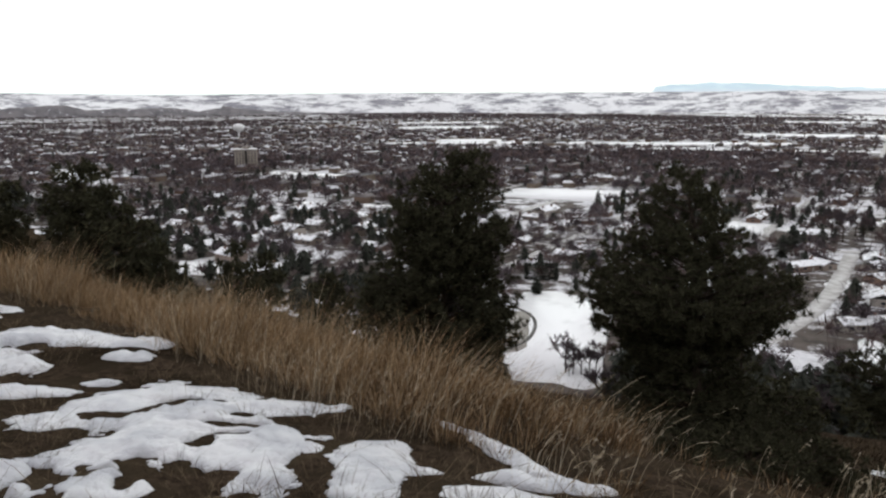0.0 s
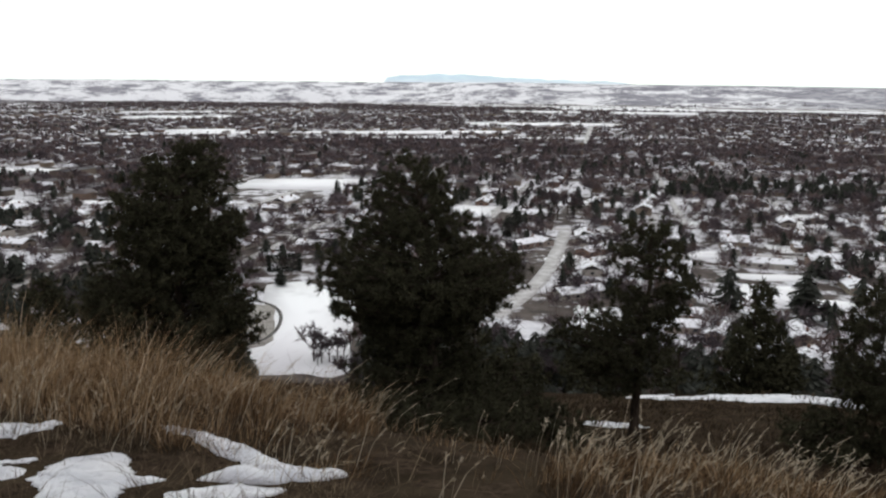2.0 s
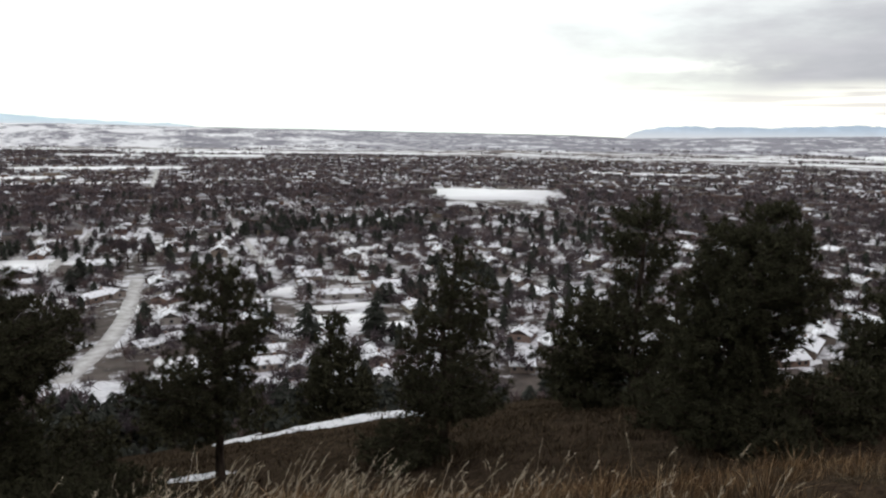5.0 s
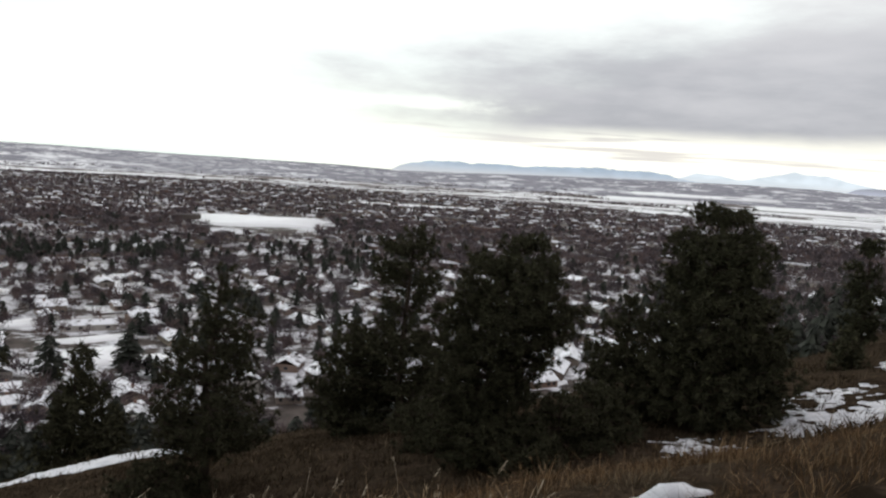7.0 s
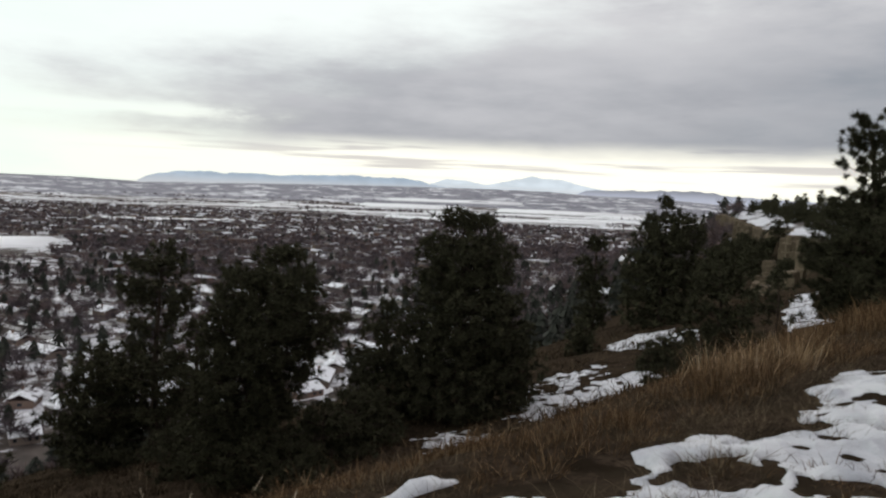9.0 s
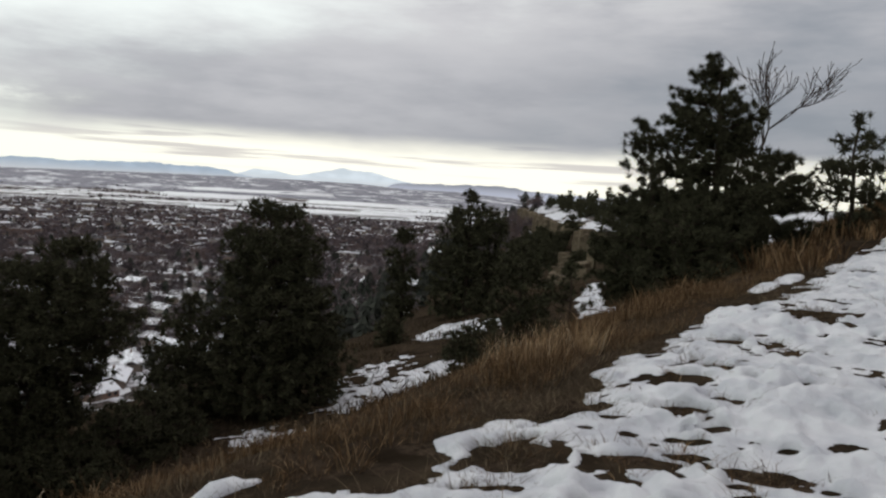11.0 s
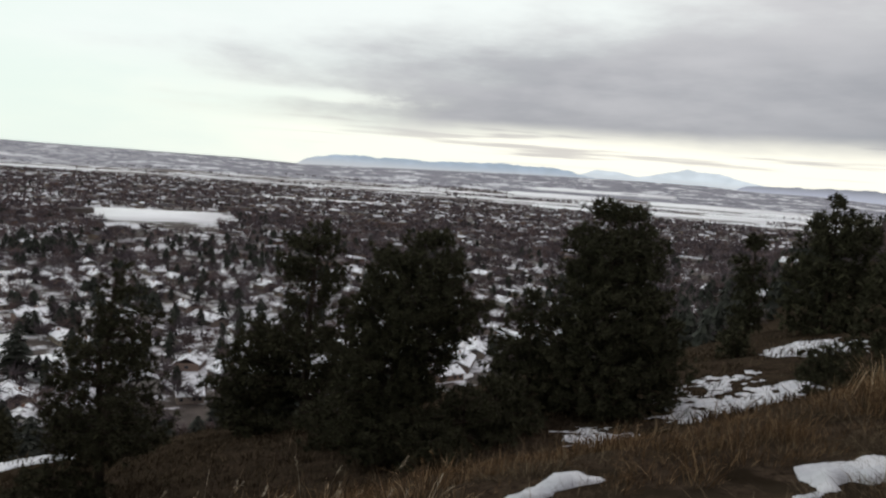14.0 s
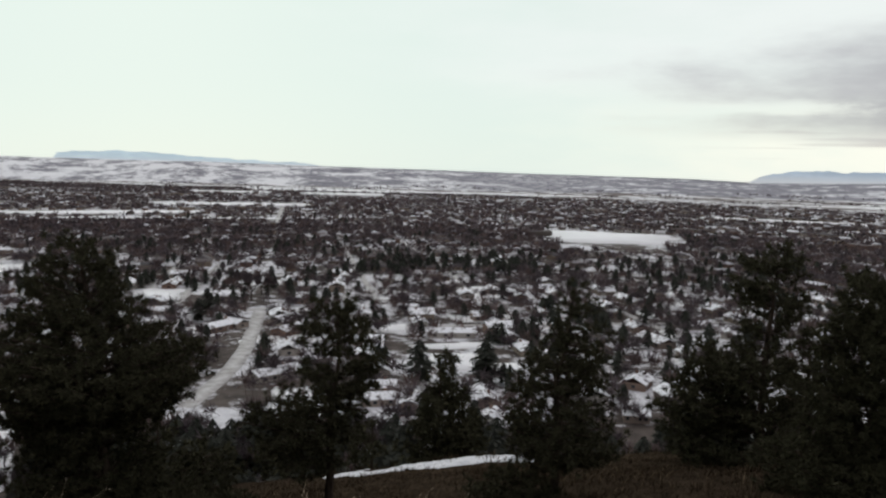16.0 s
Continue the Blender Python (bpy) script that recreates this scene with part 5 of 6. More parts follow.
spots = spots[np.argsort(np.hypot(spots[:, 0], spots[:, 1]))]
NEAR = 260
kinds = [house_parts(*p, k % 2 == 0) for k, p in enumerate(((15, 9, 3.0, 0.38), (17, 10, 3.2, 0.42), (13, 9.5, 3.0, 0.5), (19, 9, 3.1, 0.36), (14, 11, 4.8, 0.45), (12, 8, 2.9, 0.4)))]
for i, (hx, hy, side) in enumerate(spots[:NEAR]):
    turn = -TURN + (90 if rs.rand() < 0.7 else 0) + rs.normal(0, 4)
    m = pose(hx, hy, g(hx, hy), 0, 0, turn + (180 if side > 0 else 0))
    if i < len(kinds):
        kinds[i].matrix_basis = m
    else:
        copy_thing(kinds[rs.randint(len(kinds))], m)

# houses told apart: azimuth, distance, kind, turn, stretch
for a0, d0, kind, turn, size in ((25.0, 428, 3, 20, 1.25), (25.9, 436, 0, 110, 1.0), (29.9, 372, 1, 60, 1.0), (29.3, 470, 0, 20, 1.0), (29.6, 442, 1, 20, 1.0), (29.8, 415, 3, 25, 0.9), (28.9, 326, 3, 5, 1.1), (39.0, 282, 5, 40, 0.9), (41.7, 410, 3, -35, 1.3),
                                 (55.3, 284, 5, 130, 0.75), (56.4, 418, 1, 70, 1.2), (55.3, 330, 2, 20, 1.0), (75.8, 378, 3, 12, 1.5), (74.7, 346, 1, 8, 1.3), (62.0, 462, 3, 5, 1.6), (62.9, 470, 3, 5, 1.6),
                                 (48.7, 318, 2, -50, 1.1), (12.0, 380, 0, 15, 1.0), (-13.1, 396, 1, 10, 1.2), (-12.5, 522, 0, 5, 1.3), (91.4, 395, 3, 0, 1.3), (44.9, 268, 5, 30, 0.9)):
    hx, hy = polar(a0, d0)
    ob = copy_thing(kinds[kind], pose(hx, hy, g(hx, hy), 0, 0, turn))
    ob.scale = (size, 1.0, 1.0)

far = spots[NEAR:]
walls, roofs = Heap(), Heap()
n = len(far)
w, d, h = rs.uniform(10, 19, n) / 2, rs.uniform(8, 11, n) / 2, rs.choice([2.9, 3.1, 4.6, 5.2], n)
big = rs.rand(n) < 0.02
w, d, h = np.where(big, w * 2.4, w), np.where(big, d * 2.2, d), np.where(big, 6.5, h)
t = np.radians(-TURN + np.where(rs.rand(n) < 0.7, 90, 0) + rs.normal(0, 5, n))
z = ground(far[:, 0], far[:, 1])
pk = np.where(big, 0.05, rs.uniform(0.32, 0.5, n))


def place(lx, ly, lz):
    return np.stack([far[:, 0] + lx * np.cos(t) - ly * np.sin(t), far[:, 1] + lx * np.sin(t) + ly * np.cos(t), z + lz], 1)


V = np.stack([place(sx * w, sy * d, zz) for zz in (-0.5 + 0 * h, h) for sx, sy in ((-1, -1), (1, -1), (1, 1), (-1, 1))], 1)
F = np.array([(0, 1, 5), (0, 5, 4), (1, 2, 6), (1, 6, 5), (2, 3, 7), (2, 7, 6), (3, 0, 4), (3, 4, 7)])
walls.add(V.reshape(-1, 3), (F[None] + 8 * np.arange(n)[:, None, None]).reshape(-1, 3))
e = 0.5
V = np.stack([place(-w - e, -d - e, h - 0.2), place(w + e, -d - e, h - 0.2), place(w + e, d + e, h - 0.2), place(-w - e, d + e, h - 0.2), place(-w - e, 0 * d, h + pk * d * 2 * 0.5), place(w + e, 0 * d, h + pk * d * 2 * 0.5)], 1)
F = np.array([(0, 1, 5), (0, 5, 4), (2, 3, 4), (2, 4, 5), (1, 2, 5), (3, 0, 4)])
roofs.add(V.reshape(-1, 3), (F[None] + 6 * np.arange(n)[:, None, None]).reshape(-1, 3))
tagged(walls.make("far_house_walls", MAT["farwall"]), "walls of thousands of small houses across the town", "houses", kind="stuff")
tagged(roofs.make("far_house_roofs", MAT["farroof"]), "snowy and dark roofs of houses across the town", "houses", kind="stuff")


# ---- trees of the town ----
def bare_tree(rs, height, twigs):
    """Trunk, forked limbs and many fine twigs, as triangles."""
    heap, wood = Heap(), Heap()
    wood.add(*tube([(0, 0, -0.3), (0, 0, height * 0.3), (0.1, 0.05, height * 0.5)], [0.028 * height, 0.02 * height, 0.012 * height], 5))
    ends = []
    for k in range(9):
        a, up = rs.uniform(0, 6.28), rs.uniform(0.5, 1.0)
        p0 = np.array([0, 0, height * rs.uniform(0.25, 0.5)])
        tip = np.array([math.cos(a) * height * 0.36 * rs.uniform(0.5, 1.1), math.sin(a) * height * 0.36 * rs.uniform(0.5, 1.1), height * (0.5 + 0.45 * up)])
        mid = (p0 + tip) / 2 + np.array([math.cos(a), math.sin(a), -0.3]) * height * 0.05
        wood.add(*tube([p0, mid, tip], [0.011 * height, 0.007 * height, 0.002 * height], 3))
        ends.append((mid, tip))
        for _ in range(6):
            fork = mid + (tip - mid) * rs.uniform(0.0, 0.95)
            out = (tip - mid) / np.linalg.norm(tip - mid) + rs.normal(0, 0.8, 3)
            twig = fork + out / np.linalg.norm(out) * height * rs.uniform(0.1, 0.2)
            wood.add(*tube([fork, twig], [0.004 * height, 0.0015 * height], 3))
            ends.append((fork, twig))
    n = twigs
    pick = rs.randint(0, len(ends), n)
    M, T = np.array([e[0] for e in ends])[pick], np.array([e[1] for e in ends])[pick]
    s = rs.uniform(0, 1.1, (n, 1))
    base = M + (T - M) * s
    dirv = rs.normal(size=(n, 3)) * 0.7 + (T - M) / np.linalg.norm(T - M, axis=1)[:, None] + np.array([0, 0, 0.4])
    dirv /= np.linalg.norm(dirv, axis=1)[:, None]
    L = height * rs.uniform(0.06, 0.17, (n, 1))
    side = np.cross(dirv, rs.normal(size=(n, 3)))
    side /= np.linalg.norm(side, axis=1)[:, None]
    ww = height * rs.uniform(0.004, 0.008, (n, 1))
    heap.tris(np.stack([base - side * ww, base + side * ww, base + dirv * L], 1))
    return wood, heap


def spruce(rs, height, width, tiers, sides):
    """Ragged tiers of drooping boughs round a stem."""
    heap, wood = Heap(), Heap()
    wood.add(*tube([(0, 0, -0.3), (0, 0, height * 0.9)], [0.02 * height, 0.004 * height], 5))
    for k in range(tiers):
        f = k / tiers
        z1 = height * (0.06 + 0.94 * f)
        rad = width * 0.5 * (1 - f ** 2.0) ** 0.75 * (0.7 + 0.3 * min(1, f * 4)) * rs.uniform(0.8, 1.12)
        z2 = z1 + height * 1.5 / tiers
        for j in range(sides):
            a = (j + rs.uniform(-0.3, 0.3)) / sides * 6.28
            b = a + 6.28 / sides * rs.uniform(0.7, 1.1)
            ra, rb = rad * rs.uniform(0.7, 1.15), rad * rs.uniform(0.7, 1.15)
            heap.tris([(math.cos(a) * ra, math.sin(a) * ra, z1 + rs.uniform(-0.03, 0.03) * height), (math.cos(b) * rb, math.sin(b) * rb, z1 + rs.uniform(-0.03, 0.03) * height), (0, 0, min(z2, height))])
    return wood, heap


def tree_thing(maker, crown_mat, name, label, group):
    root = tagged(new(name), label, "tree", group)
    wood, crown = maker
    wood.make("trunk", MAT["bark"], root)
    crown.make("crown", crown_mat, root)
    return root


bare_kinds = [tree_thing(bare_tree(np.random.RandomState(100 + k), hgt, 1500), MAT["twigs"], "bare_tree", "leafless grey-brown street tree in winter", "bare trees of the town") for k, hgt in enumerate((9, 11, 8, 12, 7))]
spruce_kinds = [tree_thing(spruce(np.random.RandomState(200 + k), hgt, wd, 16, 13), MAT["spruce"], "spruce_tree", "dark green spruce beside the houses", "spruces of the town") for k, (hgt, wd) in enumerate(((13, 10.2), (11, 9.2), (15, 11.0), (9, 8.4)))]
# trees told apart by their place: azimuth, distance, kind
CLEARINGS = [(5.6, 9.4, 335, 372), (49.3, 56.8, 890, 1025), (24.2, 26.3, 392, 425), (20.5, 24.2, 490, 560), (2.5, 10.5, 585, 680), (4.5, 11.0, 150, 335), (39.8, 43.6, 322, 385), (24.9, 27.2, 330, 380), (54.3, 56.2, 240, 276), (74, 77.2, 300, 372), (16.8, 19, 440, 470), (28.6, 30.6, 345, 368)]
single = [(44.3, 320, 1, 2, 1.3), (39.4, 320, 1, 0, 1.35), (6.9, 345, 1, 3, 0.8), (9.15, 243, 0, 1, 1.1), (9.7, 241, 0, 0, 0.9), (9.4, 239, 0, 2, 0.6), (10.3, 241, 0, 3, 0.8), (10.9, 243, 0, 1, 0.75), (11.4, 246, 0, 0, 0.8), (11.9, 252, 0, 3, 0.7), (12.5, 256, 0, 2, 0.8), (11.2, 262, 0, 4, 0.7), (43, 305, 0, 2, 0.9), (27.2, 520, 0, 3, 1.5), (26.5, 540, 0, 1, 1.6), (27.9, 545, 0, 3, 1.45), (28.4, 530, 0, 1, 1.3), (25.7, 530, 0, 3, 1.2), (29.6, 600, 0, 3, 1.5), (24.2, 470, 1, 2, 1.1), (23.6, 455, 1, 0, 1.0)]
rs = np.random.RandomState(91)
N = 78000
az, r = rs.uniform(-38, 104, N), np.sqrt(rs.uniform(235 ** 2, 4050 ** 2, N))
x, y = r * np.sin(np.radians(az)), r * np.cos(np.radians(az))
grove = vnoise(x, y, 130, 31) * 0.6 + vnoise(x, y, 45, 32) * 0.4
bb = np.mod(x * BX[0] + y * BX[1] + 20 + 38, 76) - 38
strips = vnoise(r, az * 9, 170, 34)
keep = np.clip(0.3 - 0.2 * (r < 600) + 0.45 * sstep(az, 78, 90) + 1.5 * grove - 1.0 * sstep(r, 1500, 2800) * sstep(strips, 0.42, 0.62), 0, 1)
ok = in_town(x, y) & ~in_field(x, y) & ~in_field(x * 1.05, y * 1.05) & ~near_road(x, y) & (rs.rand(N) < keep) & ((np.abs(bb) > 4) | (r > 800))
x, y, r = x[ok], y[ok], r[ok]
# the nearer streets are the most thickly planted
ca, cr = rs.uniform(-38, 104, 24000), np.sqrt(rs.uniform(240 ** 2, 1250 ** 2, 24000))
cx, cy = cr * np.sin(np.radians(ca)), cr * np.cos(np.radians(ca))
thick = vnoise(cx, cy, 110, 35) * 0.6 + vnoise(cx, cy, 40, 36) * 0.4
ok = in_town(cx, cy) & ~in_field(cx, cy) & ~near_road(cx, cy) & (rs.rand(24000) < 1.7 * thick - 0.22 + 0.4 * sstep(ca, 78, 90)) & (np.abs(np.mod(cx * BX[0] + cy * BX[1] + 58, 76) - 38) > 3)
x, y, r = np.append(x, cx[ok]), np.append(y, cy[ok]), np.append(r, cr[ok])
# a belt of brush and conifers along the foot of the hillside
ba, bu = rs.uniform(-25, 100, 760), rs.uniform(166, 240, 760)
bd = bu / np.cos(np.radians(ba - 45))
bx, by = bd * np.sin(np.radians(ba)), bd * np.cos(np.radians(ba))
ok = (bd < 520) & ~in_field(bx, by) & ~near_road(bx, by)
x, y, r = np.append(x, bx[ok]), np.append(y, by[ok]), np.append(r, bd[ok])
# open ground that stays clear of trees: azimuths, distances
az = np.degrees(np.arctan2(x, y))
shut = np.zeros(len(x), bool)
for a0, a1, r0, r1 in CLEARINGS:
    shut |= (az > a0) & (az < a1) & (r > r0) & (r < r1)
x, y, r = x[~shut], y[~shut], r[~shut]
isfir = rs.rand(len(x)) < np.where((x + y) / math.sqrt(2) < 230, 0.6, np.where(vnoise(x, y, 90, 33) > 0.62, 0.42, 0.1) * (1 - 0.85 * sstep(r, 450, 1100)))
# a dark evergreen grove between the streets
ga, gd = rs.uniform(34, 48.5, 90), rs.uniform(640, 720, 90)
gd = gd + 3 * (ga - 34)
x, y, r, isfir = np.append(x, gd * np.sin(np.radians(ga))), np.append(y, gd * np.cos(np.radians(ga))), np.append(r, gd), np.append(isfir, np.ones(90, bool))
order = np.argsort(r)
x, y, r, isfir = x[order], y[order], r[order], isfir[order]
count = {0: 0, 1: 0}
first_free = {0: list(bare_kinds), 1: list(spruce_kinds)}


def put_tree(kind, variant, tx, ty, size, turn):
    pool = (bare_kinds, spruce_kinds)[kind]
    m = pose(tx, ty, g(tx, ty), 0, 0, turn)
    src = pool[variant % len(pool)]
    if src in first_free[kind]:
        first_free[kind].remove(src)
        src.matrix_basis = m @ Matrix.Diagonal((size, size, size, 1))
        return
    ob = copy_thing(src, m)
    ob.scale = (size, size, size)


for a0, d0, kind, variant, size in single:
    tx, ty = polar(a0, d0)
    put_tree(kind, variant, tx, ty, size, a0 * 7)
for i in range(64):
    a0, d0 = rs.uniform(17, 78), rs.uniform(226, 262)
    if (38.2 < a0 < 39.8) or (54.6 < a0 < 56.1) or (rs.rand() < 0.15):
        continue
    tx, ty = polar(a0, d0)
    put_tree(1, rs.randint(9), tx, ty, rs.uniform(0.5, 0.9), rs.uniform(0, 360))
used = 0
for i in range(len(x)):
    if used >= 330:
        break
    put_tree(int(isfir[i]), rs.randint(9), x[i], y[i], rs.uniform(0.7, 1.2), rs.uniform(0, 360))
    used += 1
x, y, r, isfir = x[used:], y[used:], r[used:], isfir[used:]


def batch(makers, sel, name, material, label):
    heap = Heap()
    base = [(np.concatenate(mk.v), np.concatenate(mk.f)) for mk in makers]
    which = rs.randint(0, len(base), len(x))
    for k, (bv, bf) in enumerate(base):
        s = np.nonzero(sel & (which == k))[0]
        if not len(s):
            continue
        t, sc = rs.uniform(0, 6.28, len(s)), rs.uniform(0.65, 1.2, len(s))
        c, sn = np.cos(t)[:, None], np.sin(t)[:, None]
        zz = ground(x[s], y[s])
        X = x[s][:, None] + sc[:, None] * (bv[None, :, 0] * c - bv[None, :, 1] * sn)
        Y = y[s][:, None] + sc[:, None] * (bv[None, :, 0] * sn + bv[None, :, 1] * c)
        Z = zz[:, None] + sc[:, None] * bv[None, :, 2]
        heap.add(np.stack([X, Y, Z], -1).reshape(-1, 3), (bf[None] + len(bv) * np.arange(len(s))[:, None, None]).reshape(-1, 3))
    if heap.v:
        tagged(heap.make(name, material), label, "trees", kind="stuff")


def shard_tree(seed, count, height, wide, thick):
    """A far bare crown: loose splinters pointing outwards in a rounded, gappy head."""
    q = np.random.RandomState(seed)
    d = q.normal(size=(count, 3))
    d[:, 2] = d[:, 2] * 0.9 + 0.25
    d /= np.linalg.norm(d, axis=1)[:, None]
    c = np.array([0, 0, height * 0.52]) + d * np.array([wide, wide, height * 0.85]) * 0.5 * q.uniform(0.1, 0.8, (count, 1))
    d = d + q.normal(0, 0.45, (count, 3)) + np.array([0, 0, 0.25])
    s = np.cross(d, q.normal(size=(count, 3)))
    s /= np.linalg.norm(s, axis=1)[:, None]
    L, ww = height * q.uniform(0.16, 0.34, (count, 1)), thick * q.uniform(0.6, 1.4, (count, 1))
    h = Heap()
    h.tris(np.stack([c - s * ww - d * L * 0.4, c + s * ww - d * L * 0.4, c + d * L * 0.8], 1))
    k = thick * 0.5
    h.tris([(-k, 0, -0.3), (k, 0, -0.3), (0, 0, height * 0.6), (0, -k, -0.3), (0, k, -0.3), (0, 0, height * 0.6)])
    return h


# hedgerows and shelter belts on the farmland beyond the town
fa, fr = rs.uniform(20, 101, 22000), rs.uniform(1900, 3800, 22000)
fx, fy = fr * np.sin(np.radians(fa)), fr * np.cos(np.radians(fa))
row = vnoise(fr, fa * 14, 60, 71) * 0.7 + vnoise(fx, fy, 300, 72) * 0.3
ok = (fr > np.interp(fa, EDGE_AZ, EDGE_R)) & (row > 0.71) & ~in_field(fx, fy, 0.9) & ~in_field(fx * 1.05, fy * 1.05, 0.8)
x, y, r, isfir = np.append(x, fx[ok]), np.append(y, fy[ok]), np.append(r, fr[ok]), np.append(isfir, np.zeros(int(ok.sum()), bool))
way = np.degrees(np.arctan2(x, y))
isfir &= ~((way > 99.5) & (way < 105) & (r < 480))
close, mid, farther = r < 620, (r >= 620) & (r < 1100), r >= 1100
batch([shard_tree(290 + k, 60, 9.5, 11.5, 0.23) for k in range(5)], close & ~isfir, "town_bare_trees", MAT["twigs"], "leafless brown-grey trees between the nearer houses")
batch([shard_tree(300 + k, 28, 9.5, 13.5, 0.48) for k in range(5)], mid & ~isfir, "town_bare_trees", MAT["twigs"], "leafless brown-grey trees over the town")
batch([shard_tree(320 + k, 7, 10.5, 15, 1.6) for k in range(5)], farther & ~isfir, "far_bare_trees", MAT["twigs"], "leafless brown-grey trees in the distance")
batch([spruce(np.random.RandomState(340 + k), 10.5, 7.6, 5, 7)[1] for k in range(4)], (r < 1100) & isfir, "town_spruces", MAT["spruce"], "dark spruces between the houses")
batch([spruce(np.random.RandomState(350 + k), 9.5, 8, 2, 5)[1] for k in range(4)], farther & isfir, "far_spruces", MAT["spruce"], "dark spruces in the distance")


# ---- sandstone cliff of the rim ----
def rock_block(rs, w, d, h):
    """An upright weathered block: eight-sided, tapered, cracked across by ledges."""
    bm = bmesh.new()
    rings = []
    for k, f in enumerate((0.0, 0.3, 0.34, 0.66, 0.7, 0.95, 1.0)):
        sc = (1.08 - 0.12 * f) * (0.93 if k in (2, 4) else 1.0) * (0.85 if k == 6 else 1.0)
        ring = []
        for j in range(8):
            a = j / 8 * 2 * math.pi
            c, s_ = math.cos(a), math.sin(a)
            q = 1 / max(abs(c), abs(s_)) ** 0.6
            ring.append(bm.verts.new((c * q * w / 2 * sc * rs.uniform(0.9, 1.1), s_ * q * d / 2 * sc * rs.uniform(0.9, 1.1), h * f)))
        rings.append(ring)
    for lo, hi in zip(rings, rings[1:]):
        for j in range(8):
            bm.faces.new((lo[j], lo[(j + 1) % 8], hi[(j + 1) % 8], hi[j]))
    bm.faces.new(rings[-1])
    bm.faces.new(rings[0][::-1])
    return bm


cliff = tagged(new("sandstone_cliff"), "tan sandstone cliff of upright blocks topped with snow and pines", "cliff")
rs = np.random.RandomState(303)
rr = 190.0
while rr < 500:
    a0 = np.interp(rr, CLIFF_R, CLIFF_AZ) + rs.uniform(-0.3, 0.12)
    cx, cy = polar(a0, rr)
    hh = rs.uniform(6.5, 10.5)
    top = np.interp(rr, [150, 190, 250, 350, 460, 900], [-4.8, -6.0, -7.2, -7.6, -6.0, -8.5]) - rs.choice([0.0, 0.6, 1.6, 3.2], p=[0.45, 0.25, 0.2, 0.1]) + rs.uniform(-0.4, 0.3)
    w = rs.uniform(1.8, 4.6)
    blk = part("block", rock_block(rs, w, rs.uniform(3, 7), hh), MAT["sandstone"], cliff)
    blk.matrix_basis = pose(cx, cy, top - hh, rs.uniform(-2, 2), rs.uniform(-2, 2), rs.uniform(20, 60))
    rr += w * rs.uniform(0.8, 1.15)
# fallen slabs and lower ledges at the foot of the face
for k in range(46):
    rad = rs.uniform(195, 440)
    a0 = np.interp(rad, CLIFF_R, CLIFF_AZ) - rs.uniform(0.5, 2.4) * 260 / rad
    cx, cy = polar(a0, rad)
    hh = rs.uniform(2.0, 5.5)
    blk = part("block", rock_block(rs, rs.uniform(2, 5), rs.uniform(2, 5), hh), MAT["sandstone"], cliff)
    blk.matrix_basis = pose(cx, cy, g(cx, cy) - hh * 0.35, rs.uniform(-9, 9), rs.uniform(-9, 9), rs.uniform(0, 90))

# pines along the top of the spur and on its talus
spur_pines = [pine(103.5 + k, 440, 5.0 + k * 0.6, (EGG, MOUND, EGG)[k], 500 + k, "dark pine on the snowy clifftop", 1.9, gaps=0.1, tuft=0.95) for k in range(3)]
for p in spur_pines:
    tagged(p, group="pines on the clifftop")
for k in range(180):
    rad = rs.uniform(225, 530) if k < 135 else rs.uniform(205, 350)
    edge = np.interp(rad, CLIFF_R, CLIFF_AZ)
    if k < 78:
        a0 = edge + rs.uniform(1.3, 2.4) + rs.exponential(1.3)
        size = rs.uniform(0.6, 1.15)
    else:
        a0 = edge - (rs.uniform(1.0, 5.5) if k < 135 else rs.uniform(0.7, 2.6))
        size = rs.uniform(0.7, 1.4)
    tx, ty = polar(a0, rad)
    ob = copy_thing(spur_pines[k % 3], pose(tx, ty, g(tx, ty) - 0.2, 0, 0, rs.uniform(0, 360)))
    ob.scale = (size, size, size)


# ---- the leafless tree beside the tall pine ----
def big_bare_tree(x, y, height, seed):
    rs = np.random.RandomState(seed)
    root = tagged(new("leafless_tree"), "leafless grey tree with upright forked branches", "tree")
    root.location = (x, y, g(x, y) - 0.1)
    wood, twigs = Heap(), Heap()

    def grow(p, d, length, rad, depth):
        n = 4
        pts = [p]
        for _ in range(n):
            d = d + rs.normal(0, 0.10, 3) + np.array([0, 0, 0.06])
            d = d / np.linalg.norm(d)
            pts.append(pts[-1] + d * length / n)
        (wood if depth < 2 else twigs).add(*tube(pts, np.maximum(np.linspace(rad, rad * 0.55, n + 1), 0.0085), 5 if depth < 2 else 3))
        if depth >= 4:
            return
        for _ in range(5):
            s = rs.randint(2, n + 1)
            e = d + rs.normal(0, 0.5, 3)
            e[2] = abs(e[2]) * 0.6 + 0.35
            grow(pts[s], e / np.linalg.norm(e), length * rs.uniform(0.5, 0.75), rad * 0.55, depth + 1)

    grow(np.zeros(3), np.array([0, 0, 1.0]), height * 0.42, height * 0.012, 0)
    tall = max(p[:, 2].max() for p in twigs.v)
    for heap in (wood, twigs):
        heap.v = [p * np.array([1.0, 1.0, height / tall]) for p in heap.v]
    wood.make("trunk", MAT["bark"], root)
    tagged(twigs.make("twig_framework", MAT["bark"], root), kind="stuff")


big_bare_tree(*polar(117.4, 22), 6.0, 9)


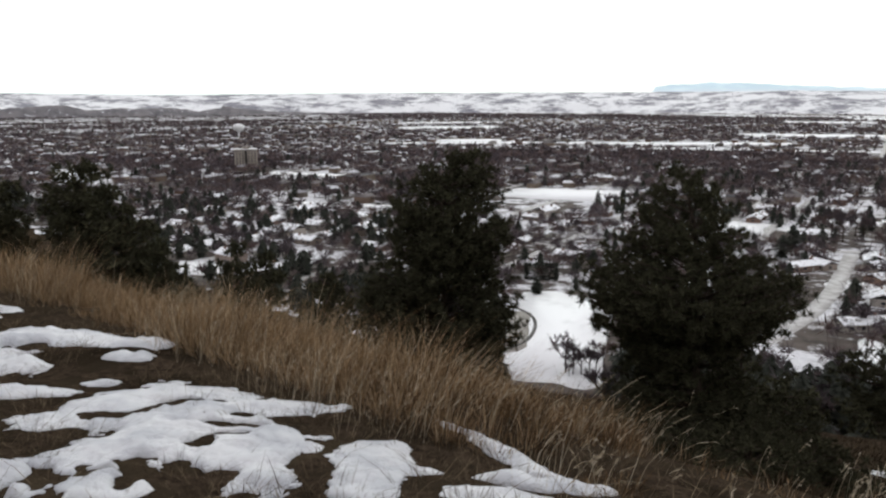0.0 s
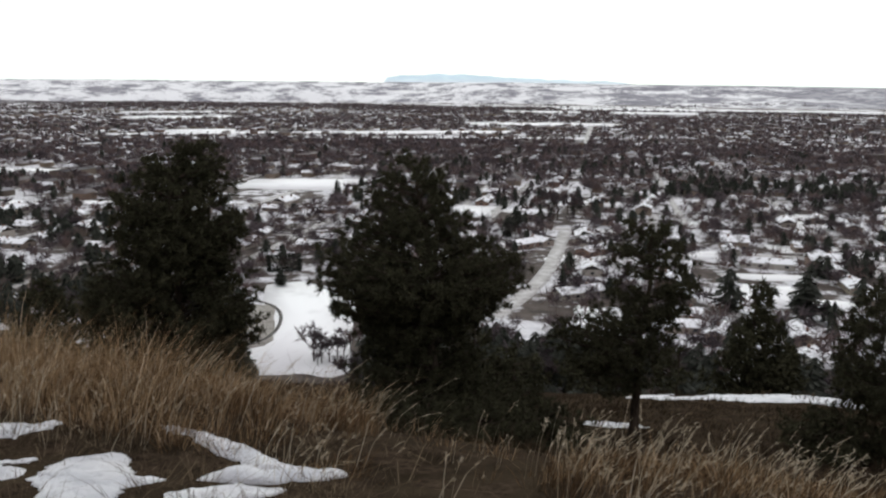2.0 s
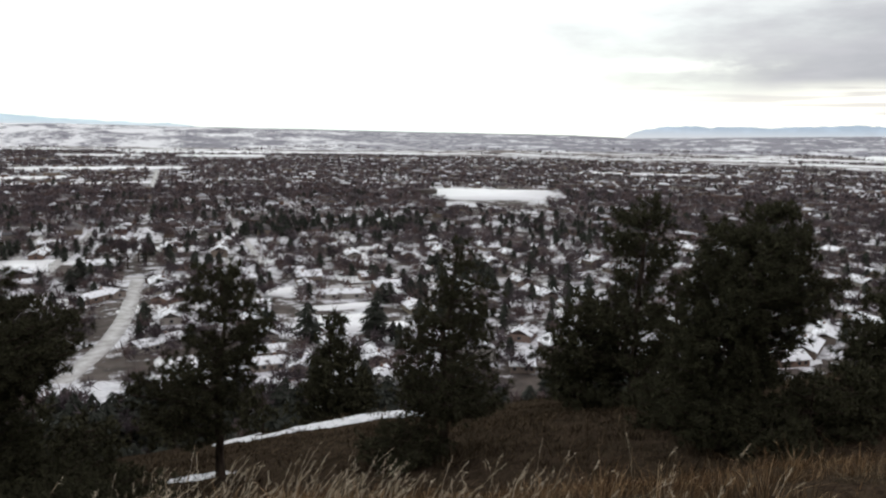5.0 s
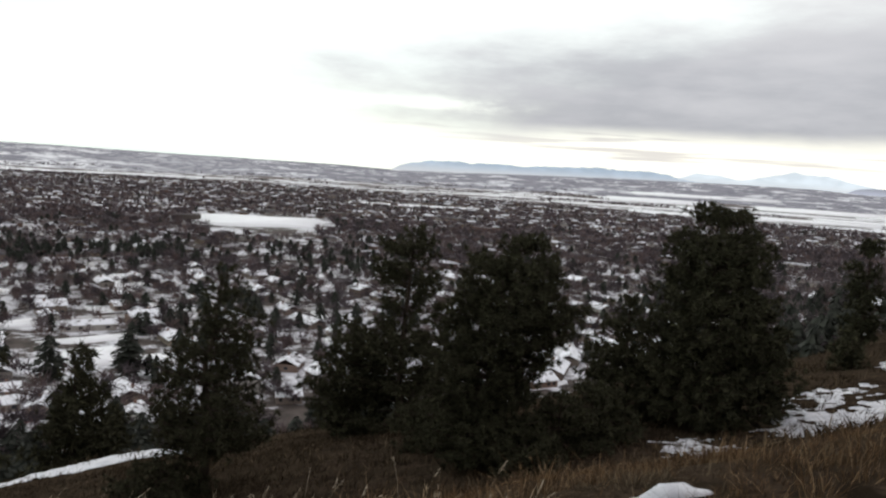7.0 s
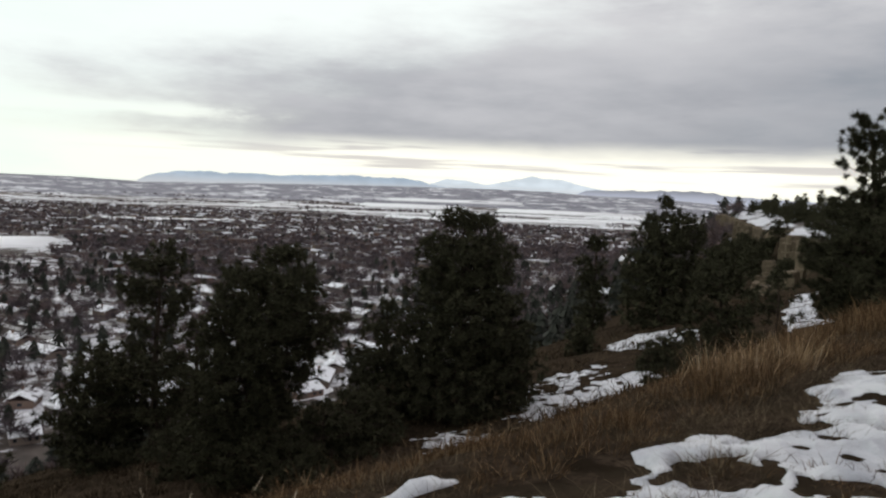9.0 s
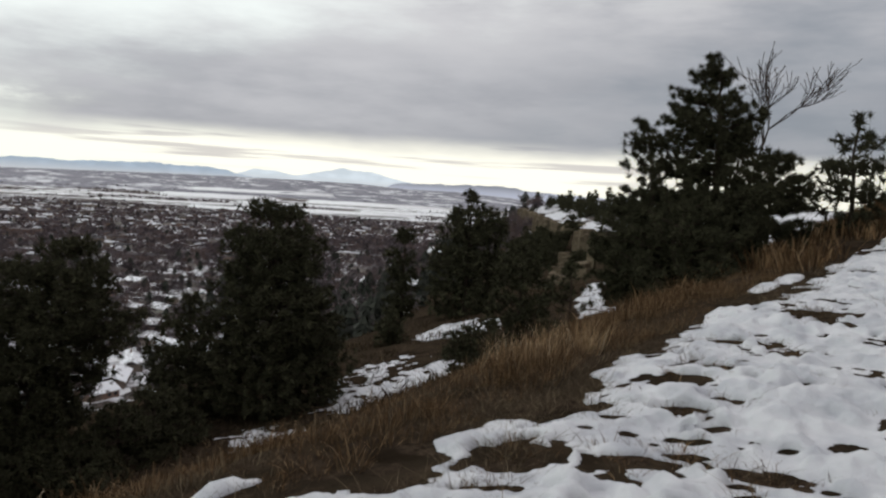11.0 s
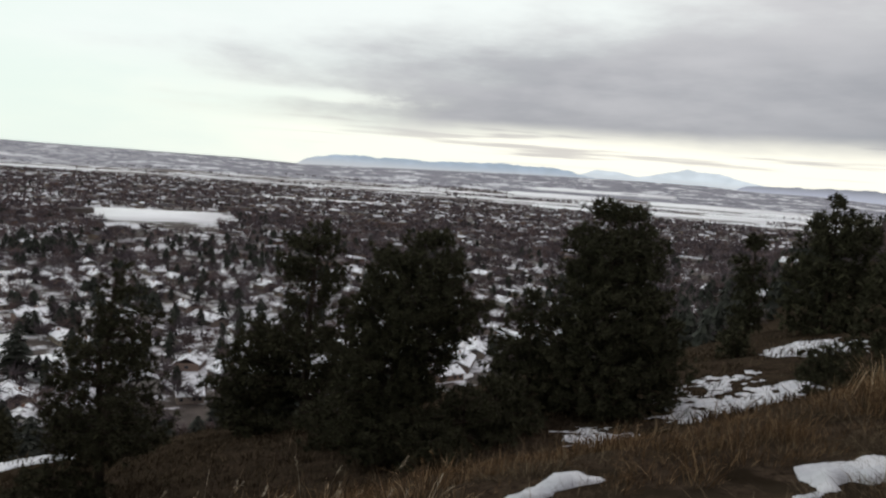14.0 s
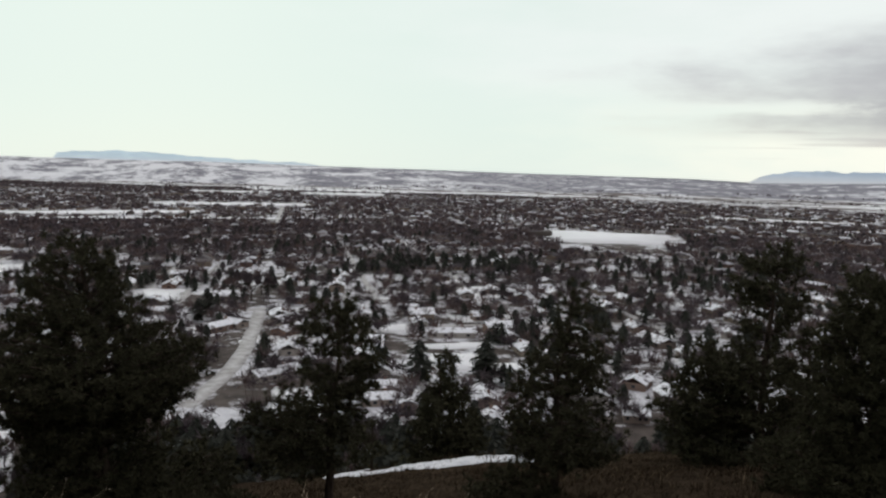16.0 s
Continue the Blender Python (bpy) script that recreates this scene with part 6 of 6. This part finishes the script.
# ---- landmarks of the town ----
def tower(az, d, w, depth, h, floors, turn):
    """A slab-shaped residential tower with rows of windows and a dark central recess."""
    x, y = polar(az, d)
    root = tagged(new("apartment_tower"), "tan concrete apartment tower with a dark central recess", "building")
    root.matrix_basis = pose(x, y, g(x, y), 0, 0, turn)
    part("left_wing", boxed(-w / 2, -w * 0.06, -depth / 2, depth / 2, -1, h), MAT["concrete"], root)
    part("right_wing", boxed(w * 0.06, w / 2, -depth / 2, depth / 2, -1, h), MAT["concrete"], root)
    part("recess", boxed(-w * 0.06, w * 0.06, -depth / 2 + 2.5, depth / 2 - 2.5, -1, h - 0.5), MAT["kerb"], root, "dark recessed stair core")
    part("roof", boxed(-w / 2 - 0.3, w / 2 + 0.3, -depth / 2 - 0.3, depth / 2 + 0.3, h, h + 0.7), MAT["white"], root, "flat roof under snow")
    part("plant_room", boxed(-w * 0.14, w * 0.14, -depth * 0.25, depth * 0.25, h + 0.7, h + 3.2), MAT["concrete"], root)
    fh = h / floors
    for f in range(floors):
        for sx in (-0.4, -0.26, -0.13, 0.13, 0.26, 0.4):
            part("window", boxed(w * sx - 0.9, w * sx + 0.9, -depth / 2 - 0.05, -depth / 2 + 0.1, f * fh + 0.9, f * fh + 2.3), MAT["glass"], root)
    return root


tower(-14.0, 1000, 27, 16, 25, 8, 14)


def water_tank(az, d):
    """A pale round water tank on a stem."""
    x, y = polar(az, d)
    root = tagged(new("water_tower"), "white rounded water tower above the trees", "tower")
    root.matrix_basis = pose(x, y, g(x, y), 0, 0, 0)
    prof = [(3.0, 0), (2.2, 6), (2.2, 14), (5, 17), (10, 20), (12.5, 24), (12, 28), (8, 31.5), (3, 33), (0.2, 33.3)]
    for name, seg in (("stem", prof[:4]), ("tank", prof[3:])):
        bm = bmesh.new()
        rings = [[bm.verts.new((q * math.cos(j / 16 * 6.2832), q * math.sin(j / 16 * 6.2832), zz)) for j in range(16)] for q, zz in seg]
        for lo, hi in zip(rings, rings[1:]):
            for j in range(16):
                bm.faces.new((lo[j], lo[(j + 1) % 16], hi[(j + 1) % 16], hi[j]))
        bm.faces.new(rings[-1])
        bm.faces.new(rings[0][::-1])
        part(name, bm, MAT["white"], root)


water_tank(-14.4, 1750)


# ---- clipped hedge, shrub and parked cars ----
def hedge(az, d, w, depth, h, turn, seed):
    q = np.random.RandomState(seed)
    x, y = polar(az, d)
    root = tagged(new("hedge"), "tall dense dark evergreen hedge at the park edge", "hedge")
    root.matrix_basis = pose(x, y, g(x, y), 0, 0, turn)
    n = 2600
    c = q.uniform(-1, 1, (n, 3))
    face = q.randint(0, 3, n)
    c[np.arange(n), face] = np.sign(c[np.arange(n), face]) * q.uniform(0.8, 1.0, n)
    c = c * np.array([w / 2, depth / 2, h / 2]) + np.array([0, 0, h / 2])
    e = q.normal(size=(n, 3, 3)) * 0.32
    heap = Heap()
    heap.tris(c[:, None] + e)
    heap.make("foliage", MAT["spruce"], root)
    heap = Heap()
    for k in np.linspace(-0.42, 0.42, 7):
        heap.add(*tube([(k * w, 0, -0.3), (k * w + 0.1, 0.1, h * 0.7)], [0.09, 0.04], 5))
    heap.make("stems", MAT["bark"], root)


hedge(7.2, 374, 16, 6, 7.5, -8, 61)


def car(az, d, turn, length=4.5):
    """A parked car: body with bonnet and boot, glazed cabin, four wheels."""
    x, y = polar(az, d)
    root = tagged(new("parked_car"), "dark parked car standing on a snowy lot", "car", "parked cars")
    root.matrix_basis = pose(x, y, g(x, y) + 0.3, 0, 0, turn)
    L, W = length / 2, 0.88

    def prism(profile, half):
        bm = bmesh.new()
        a = [bm.verts.new((px, -half * k, pz)) for px, pz, k in profile]
        b = [bm.verts.new((px, half * k, pz)) for px, pz, k in profile]
        n = len(profile)
        for i in range(n):
            bm.faces.new((a[i], a[(i + 1) % n], b[(i + 1) % n], b[i]))
        bm.faces.new(a[::-1])
        bm.faces.new(b)
        return bm

    part("body", prism([(-L, 0.35, 1), (L, 0.35, 1), (L + 0.05, 0.6, 1), (L - 0.1, 0.78, 0.97), (L * 0.42, 0.95, 0.97), (-L * 0.7, 0.98, 0.97), (-L, 0.9, 0.97)], W), MAT["car"], root)
    part("cabin", prism([(L * 0.42, 0.95, 0.95), (L * 0.1, 1.42, 0.82), (-L * 0.48, 1.44, 0.82), (-L * 0.74, 0.98, 0.95)], W), MAT["glass"], root, "dark glazed cabin")
    part("roof", prism([(L * 0.1, 1.42, 0.83), (L * 0.08, 1.48, 0.8), (-L * 0.46, 1.5, 0.8), (-L * 0.48, 1.44, 0.83)], W), MAT["car"], root)
    for sx in (-0.62, 0.62):
        for sy in (-1, 1):
            heap = Heap()
            heap.add(*tube([(sx * L, sy * (W - 0.2), 0.32), (sx * L, sy * (W - 0.18), 0.32), (sx * L, sy * W, 0.32), (sx * L, sy * (W + 0.02), 0.32)], [0.2, 0.32, 0.32, 0.2], 12))
            wheel = heap.make("wheel", MAT["tyre"], root)
            heap = Heap()
            heap.add(*tube([(sx * L, sy * (W + 0.0), 0.32), (sx * L, sy * (W + 0.025), 0.32), (sx * L, sy * (W + 0.03), 0.32)], [0.19, 0.19, 0.02], 10))
            heap.make("rim", MAT["white"], wheel)


car(41.7, 359, 20)
car(38.1, 270, -10, 5.2)
